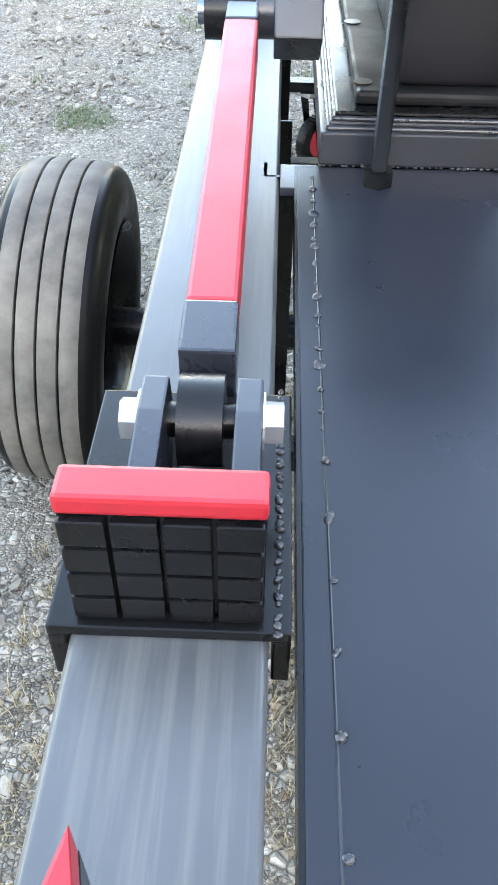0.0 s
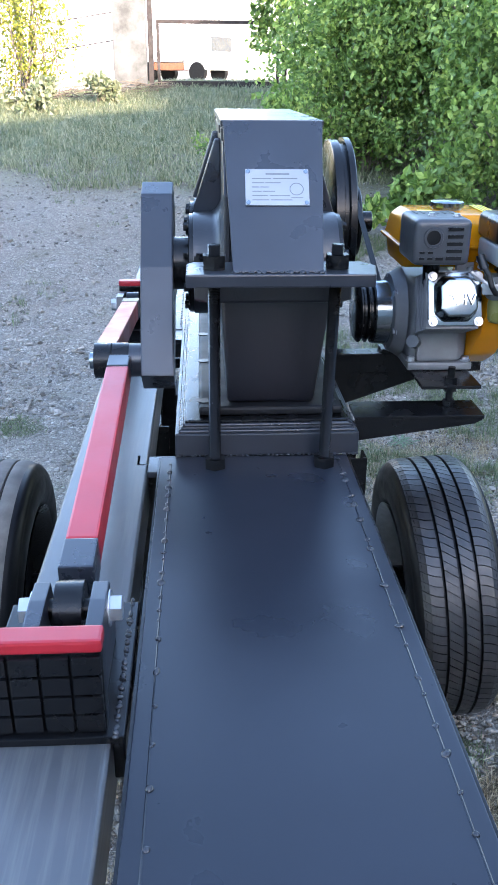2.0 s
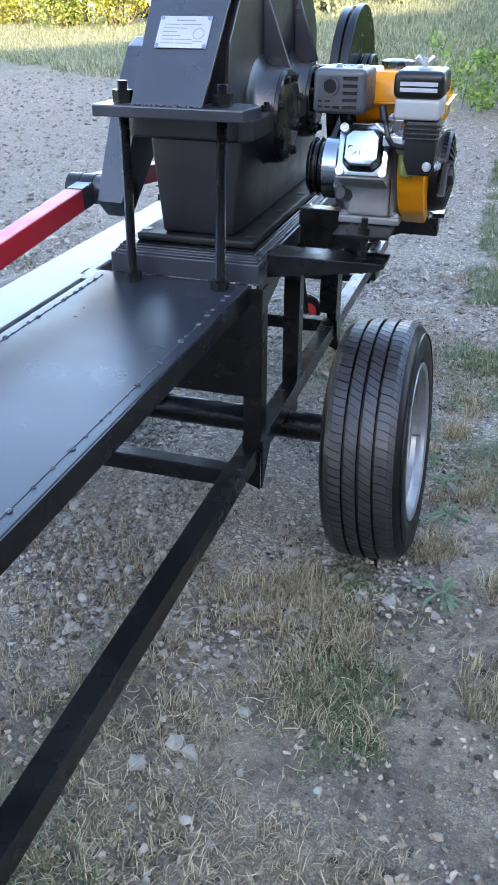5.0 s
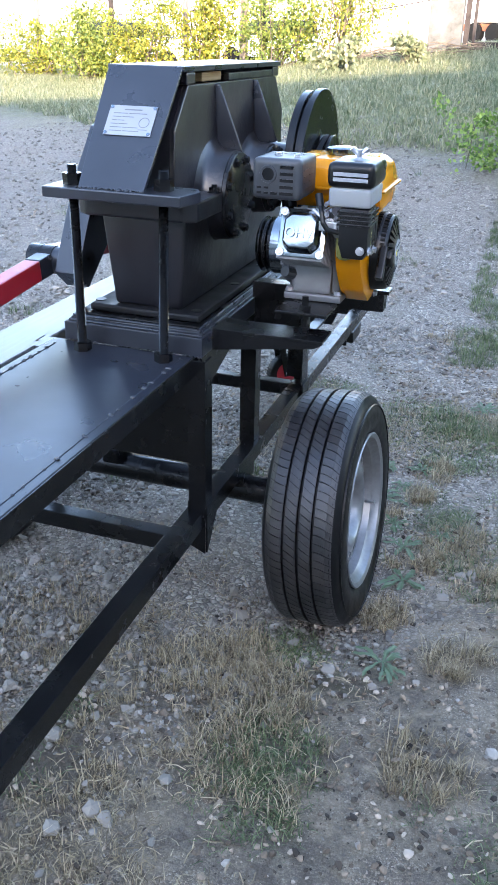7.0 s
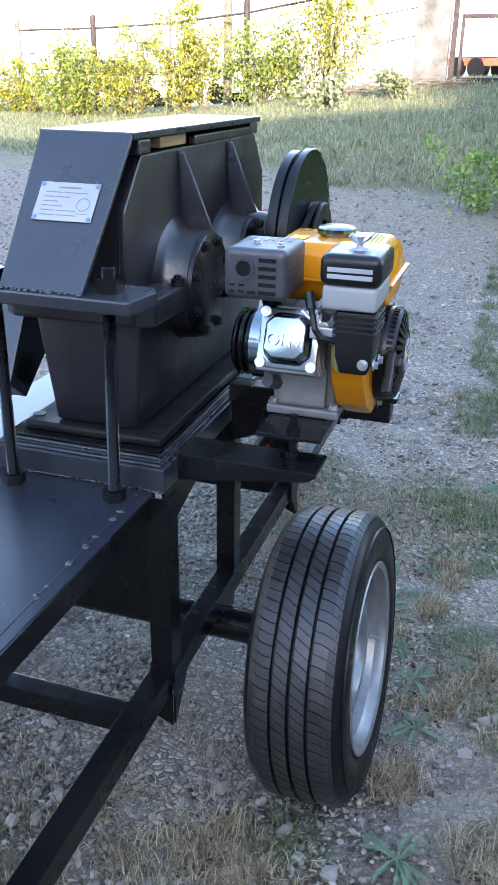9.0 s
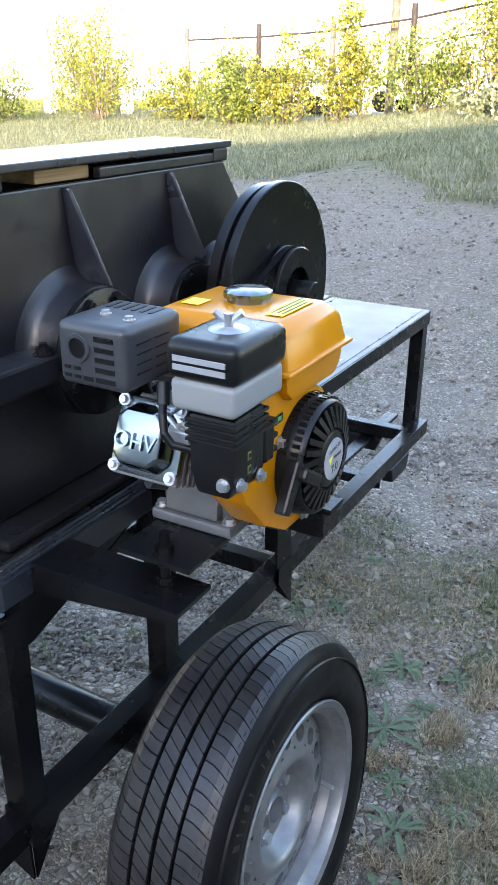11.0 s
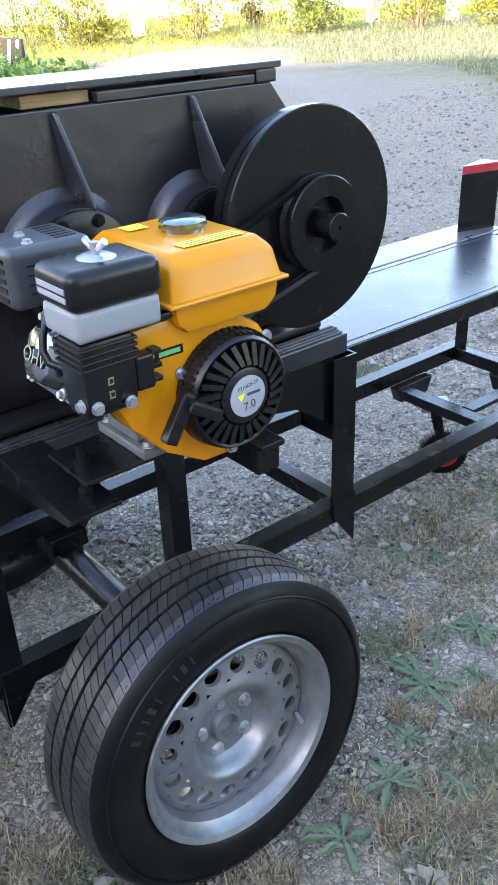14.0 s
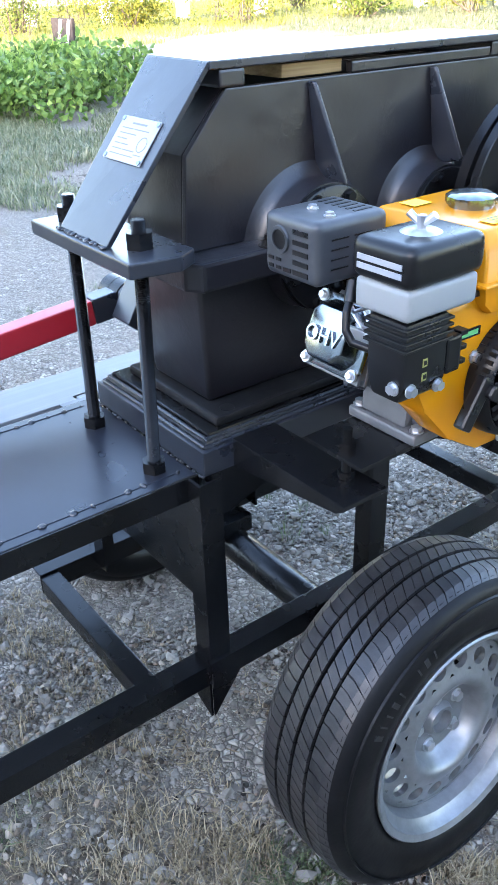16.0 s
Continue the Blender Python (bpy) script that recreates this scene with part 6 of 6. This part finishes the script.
bm.transform(LM)
ep("badge_triangle", bm, M_YELLOW, "", False, rc)
bm = box(-0.002, 0.022, 0.001, 0.0055, 0.0021, 0.0024, 0)
bm.transform(LM)
ep("badge_bar", bm, M_INK, "", False, rc)
bm = bmesh.new()
for p in ((0.5792, 0.282, 1.046), (0.5792, 0.44, 1.06), (0.5792, 0.365, 0.896)):
    bolt(bm, p, (1, 0, 0), 0.0075, 0.006)
ep("starter_bolts", bm, M_ZINC, "", False, rc)
hm = Matrix.Translation((0.612, 0.252, 1.0)) @ Matrix.Rotation(radians(-32), 4, "X")
bm = box(-0.009, 0.009, -0.011, 0.011, -0.042, 0.036, 0.004)
bm.transform(hm)
hd = ep("pull_handle", bm, M_BLKPL, "black pull-cord handle", False, rc)
bm = box(-0.007, 0.02, 0.0, 0.06, 0.01, 0.03, 0.005)
bm.transform(hm)
ep("handle_guide", bm, M_BLKPL, "", False, rc)

# fuel tank
tk = ep("fuel_tank", prism([(0.292, 1.106), (0.432, 1.106), (0.453, 1.122), (0.458, 1.15), (0.271, 1.15), (0.276, 1.122)], "x", 0.364, 0.594, 0.009), M_ORANGE, "glossy orange fuel tank with seam flange", True)
ep("tank_seam", box(0.352, 0.605, 0.258, 0.468, 1.1495, 1.1555, 0.0028), M_ORANGE, "", False, tk)
bm = bmesh.new()
va = [bm.verts.new((x, y, 1.155)) for x, y in ((0.36, 0.266), (0.597, 0.266), (0.597, 0.461), (0.36, 0.461))]
vm = [bm.verts.new((x, y, 1.197)) for x, y in ((0.368, 0.273), (0.588, 0.273), (0.588, 0.452), (0.368, 0.452))]
vb = [bm.verts.new((x, y, 1.2145)) for x, y in ((0.385, 0.288), (0.568, 0.288), (0.568, 0.437), (0.385, 0.437))]
bm.faces.new(vb)
for u, v in ((va, vm), (vm, vb)):
    for i in range(4):
        bm.faces.new((u[i], u[(i + 1) % 4], v[(i + 1) % 4], v[i]))
bmesh.ops.recalc_face_normals(bm, faces=bm.faces[:])
bmesh.ops.bevel(bm, geom=[e for e in bm.edges if not e.is_boundary], offset=0.0055, segments=3, profile=0.5, affect="EDGES")
ep("tank_top", bm, M_ORANGE, "", True, tk)
bm = bmesh.new()
prof = [(1.2145, 0.031), (1.219, 0.031), (1.2195, 0.034), (1.229, 0.034), (1.232, 0.031), (1.2325, 0.001)]
rows = []
for z, r in prof:
    rows.append([bm.verts.new((0.474 + (r * (1.06 if (i % 4 < 2 and 0.033 < r) else 1)) * math.cos(2 * math.pi * i / 48), 0.376 + (r * (1.06 if (i % 4 < 2 and 0.033 < r) else 1)) * math.sin(2 * math.pi * i / 48), z)) for i in range(48)])
for u, v in zip(rows, rows[1:]):
    for i in range(48):
        bm.faces.new((u[i], u[(i + 1) % 48], v[(i + 1) % 48], v[i]))
ep("fuel_cap", bm, M_STEEL, "chrome fuel cap with a notched edge", True, tk)
st = ep("warning_sticker", box(0.535, 0.562, 0.315, 0.42, 1.2162, 1.2166, 0.0), M_YELLOW, "yellow warning sticker with unreadable lines", False, tk)
bm = bmesh.new()
for i in range(3):
    box(0.539 + i * 0.008, 0.542 + i * 0.008, 0.325, 0.425 - i * 0.01, 1.2167, 1.2169, 0, bm)
ep("print_bars", bm, M_INK, "", False, tk)
ep("warning_sticker", box(0.40, 0.43, 0.31, 0.345, 1.2162, 1.2166, 0.0), M_YELLOW, "", False, tk)
bm = bmesh.new()
for p in ((0.5, 0.45, 1.105), (0.5, 0.285, 1.118)):
    box(p[0] - 0.02, p[0] + 0.02, p[1] - 0.006, p[1] + 0.006, p[2] - 0.03, p[2], 0.002, bm)
    bolt(bm, (p[0] + 0.02, p[1], p[2] - 0.012), (1, 0, 0), 0.007, 0.006)
ep("tank_bracket", bm, M_ZINC, "", False, tk)

# air filter
af = ep("air_filter", box(0.504, 0.606, 0.116, 0.252, 1.178, 1.2305, 0.017, None, 4), M_BLKPL, "black air-filter cover over a white band", True)
ep("filter_band", box(0.509, 0.601, 0.121, 0.247, 1.138, 1.1785, 0.008, None, 3), M_WHITEPL, "milky white plastic band", True, af)
bm = bmesh.new()
for i in range(2):
    box(0.518, 0.592, 0.1148, 0.1165, 1.192 + i * 0.011, 1.1995 + i * 0.011, 0.0006, bm)
ep("cover_label", bm, M_PLATE, "", False, af)
el = ep("filter_elbow", prism([(0.535, 1.137), (0.6, 1.137), (0.6, 1.05), (0.592, 1.03), (0.545, 1.03), (0.535, 1.06)], "y", 0.122, 0.2, 0.006), M_BLKPL, "", True, af)
bm = bmesh.new()
for i in range(4):
    box(0.531, 0.604, 0.118, 0.204, 1.128 - i * 0.009, 1.132 - i * 0.009, 0.001, bm)
ep("elbow_ribs", bm, M_BLKPL, "", False, af)
bm = bmesh.new()
bolt(bm, (0.6005, 0.135, 1.048), (1, 0, 0), 0.007, 0.006)
bolt(bm, (0.6005, 0.185, 1.042), (1, 0, 0), 0.007, 0.006)
bolt(bm, (0.585, 0.1215, 1.05), (0, -1, 0), 0.007, 0.006)
ep("elbow_screws", bm, M_ZINC, "", False, af)
ep("wing_washer", lathe([(1.2306, 0.026), (1.2335, 0.02), (1.2345, 0.001)], 32, "z", (0.556, 0.184, 0)), M_ZINC, "", True, af)
bm = rod((0.556, 0.184, 1.2345), (0.556, 0.184, 1.25), 0.006, 12)
for s in (-1, 1):
    rod((0.556, 0.184, 1.238), (0.556 + s * 0.016, 0.184 + s * 0.006, 1.252), 0.004, 8, bm, 0.0055)
ep("wing_nut", bm, M_ZINC, "", False, af)
for z0, z1 in ((1.074, 1.087), (1.055, 1.068)):
    ep("pictogram", box(0.6001, 0.6006, 0.155, 0.1635, z0, z1 - 0.002, 0.0), M_BRASS, "olive printed pictogram", False, af)
    ep("pictogram_mark", box(0.6007, 0.601, 0.157, 0.1622, z0 + 0.0025, z1 - 0.0045, 0.0), M_BLKPL, "", False, af)
# carburettor
cb = ep("carburettor", box(0.515, 0.555, 0.155, 0.215, 1.065, 1.115, 0.008), M_ALU, "small alloy carburettor with an olive bowl", True)
ep("float_bowl", lathe([(1.016, 0.008), (1.018, 0.014), (1.024, 0.018), (1.04, 0.0205), (1.055, 0.021), (1.0655, 0.019)], 28, "z", (0.54, 0.176, 0)), M_BRASS, "", True, cb)
bm = rod((0.495, 0.14, 1.1), (0.515, 0.17, 1.1), 0.006, 10)
rod((0.5, 0.13, 1.125), (0.5, 0.2, 1.125), 0.003, 8, bm)
rod((0.52, 0.14, 1.09), (0.47, 0.15, 1.125), 0.0035, 8, bm)
box(0.49, 0.53, 0.128, 0.134, 1.085, 1.105, 0.002, bm)
bolt(bm, (0.51, 0.15, 1.1), (0, -1, 0), 0.007, 0.008)
bolt(bm, (0.535, 0.153, 1.095), (0, -1, 0), 0.008, 0.01)
ep("linkage", bm, M_ZINC, "", False, cb)
ep("throttle_lever", box(0.57, 0.584, 0.235, 0.282, 1.134, 1.142, 0.002), M_BLKPL, "", False, cb)
ep("choke_block", box(0.578, 0.6, 0.2, 0.228, 1.05, 1.1, 0.004), M_BLKPL, "", False, cb)
bm = bmesh.new()
for z in (1.055, 1.075, 1.095):
    box(0.58, 0.597, 0.228, 0.242, z, z + 0.007, 0.001, bm)
ep("choke_levers", bm, M_BLKPL, "", False, cb)

bm = box(-0.052, 0.048, -0.05, 0.056, -0.048, -0.0268, 0.004)
for x in (-0.036, 0.036):
    rod((x, 0.057, -0.036), (x, 0.066, -0.036), 0.0065, 6, bm)
bm.transform(HM)
ep("cylinder_head", bm, M_ALU)
bm = bmesh.new()
hose = [Vector(p) for p in ((0.525, 0.262, 1.118), (0.53, 0.235, 1.108), (0.532, 0.21, 1.09), (0.53, 0.19, 1.07))]
for a, b in zip(hose, hose[1:]):
    rod(a, b, 0.005, 10, bm)
    bmesh.ops.create_icosphere(bm, subdivisions=2, radius=0.005, matrix=Matrix.Translation(b))
ep("fuel_hose", bm, M_BLKPL, "", True, cb)
bm = bmesh.new()
coil = [Vector((0.498 + 0.004 * math.cos(k * 1.05), 0.146 + k * 0.0009, 1.137 + 0.004 * math.sin(k * 1.05))) for k in range(60)]
for a, b in zip(coil, coil[1:]):
    rod(a, b, 0.0009, 5, bm)
ep("governor_spring", bm, M_ZINC, "thin bright governor spring", True, cb)

# muffler
mf = ep("muffler", box(0.342, 0.451, 0.11, 0.238, 1.145, 1.231, 0.014, None, 4), M_GREYPL, "dark grey box muffler with slots and round outlet", True)
ep("outlet_ring", lathe([(0.111, 0.019), (0.1085, 0.018), (0.1085, 0.0135), (0.118, 0.0135)], 28, "y", (0.378, -0.002, 1.198)), M_GREYPL, "", True, mf)
# solid black disc in place of the shade inside the outlet
ep("outlet", lathe([(0.1112, 0.0135), (0.1108, 0.0135), (0.1108, 0.001)], 28, "y", (0.378, -0.002, 1.198)), M_BLKPL, "black disc for the shade inside the outlet", False, mf)
# solid black blocks on the faces in place of shade inside slots
bm = bmesh.new()
for i in range(5):
    box(0.404, 0.434, 0.1088, 0.1115, 1.156 + i * 0.0135, 1.1625 + i * 0.0135, 0.0, bm)
for x in (0.358, 0.374):
    for z in (1.157, 1.168):
        box(x - 0.005, x + 0.005, 0.1088, 0.1115, z, z + 0.0045, 0.0, bm)
box(0.384, 0.399, 0.1088, 0.1115, 1.156, 1.1615, 0.0, bm)
for i in range(4):
    for y in (0.135, 0.175):
        box(0.4495, 0.4518, y, y + 0.03, 1.166 + i * 0.013, 1.168 + i * 0.013, 0.0, bm)
for k in range(6):
    box(0.36 + k * 0.014, 0.365 + k * 0.014, 0.19, 0.222, 1.2305, 1.2318, 0.0, bm)
ep("slots", bm, M_BLKPL, "black blocks for the shade inside the slots", False, mf)
bm = bmesh.new()
bolt(bm, (0.385, 0.16, 1.231), (0, 0, 1), 0.006, 0.004)
bolt(bm, (0.43, 0.15, 1.231), (0, 0, 1), 0.006, 0.004)
ep("muffler_screws", bm, M_ZINC, "", False, mf)
ep("exhaust_pipe", rod((0.40, 0.19, 1.142), (0.41, 0.215, 1.07), 0.017, 16), M_BLACK, "", True, mf)

# ---- bolts, fins and slots as single parts ----
SINGLE = {"cover_bolts": "cover_bolt", "flange_bolts": "flange_bolt", "lug_bolts": "lug_bolt", "case_bolts": "case_bolt", "starter_bolts": "starter_bolt",
          "slot_fins": "slot_fin", "side_ribs": "side_rib", "elbow_ribs": "elbow_rib", "elbow_screws": "elbow_screw", "slots": "slot", "print_bars": "print_bar", "rivets": "rivet", "choke_levers": "choke_lever", "muffler_screws": "muffler_screw", "tank_bracket": "tank_bracket", "foot_hole": "foot_hole"}


def separate(ob, name):
    """Splits a mesh into its loose pieces (a bolt keeps its washer), each a part under the same parent."""
    src = bmesh.new()
    src.from_mesh(ob.data)
    left, isles = set(src.verts), []
    while left:
        seed_ = left.pop()
        isle, todo = {seed_}, [seed_]
        while todo:
            for e in todo.pop().link_edges:
                for v in e.verts:
                    if v in left:
                        left.discard(v)
                        isle.add(v)
                        todo.append(v)
        lo = Vector([min(v.co[i] for v in isle) - 0.0004 for i in range(3)])
        hi = Vector([max(v.co[i] for v in isle) + 0.0004 for i in range(3)])
        near = [g for g in isles if all(g[1][i] <= hi[i] and g[2][i] >= lo[i] for i in range(3))] if name.endswith(("bolt", "screw", "bracket")) else []
        for g in near:
            isles.remove(g)
            isle |= g[0]
            lo = Vector([min(lo[i], g[1][i]) for i in range(3)])
            hi = Vector([max(hi[i], g[2][i]) for i in range(3)])
        isles.append((isle, lo, hi))
    isles.sort(key=lambda g: tuple(round(c, 4) for c in g[1]))
    for isle, lo, hi in isles:
        bm = bmesh.new()
        idx = {v: bm.verts.new(v.co) for v in sorted(isle, key=lambda v: v.index)}
        for f in src.faces:
            if f.verts[0] in isle:
                bm.faces.new([idx[v] for v in f.verts])
        p = part(name, bm, ob.data.materials[0])
        p.parent = ob.parent
        p.matrix_parent_inverse = ob.matrix_parent_inverse.copy()
        p.matrix_basis = ob.matrix_basis.copy()
    src.free()
    bpy.data.objects.remove(ob)


for ob in sorted(bpy.data.objects, key=lambda o: o.name):
    stem = ob.name.split(".")[0]
    if stem in SINGLE and ob.type == "MESH":
        separate(ob, SINGLE[stem])
    elif stem in ("weld_bead", "tread", "branchwork"):
        ob["kind"] = "stuff"
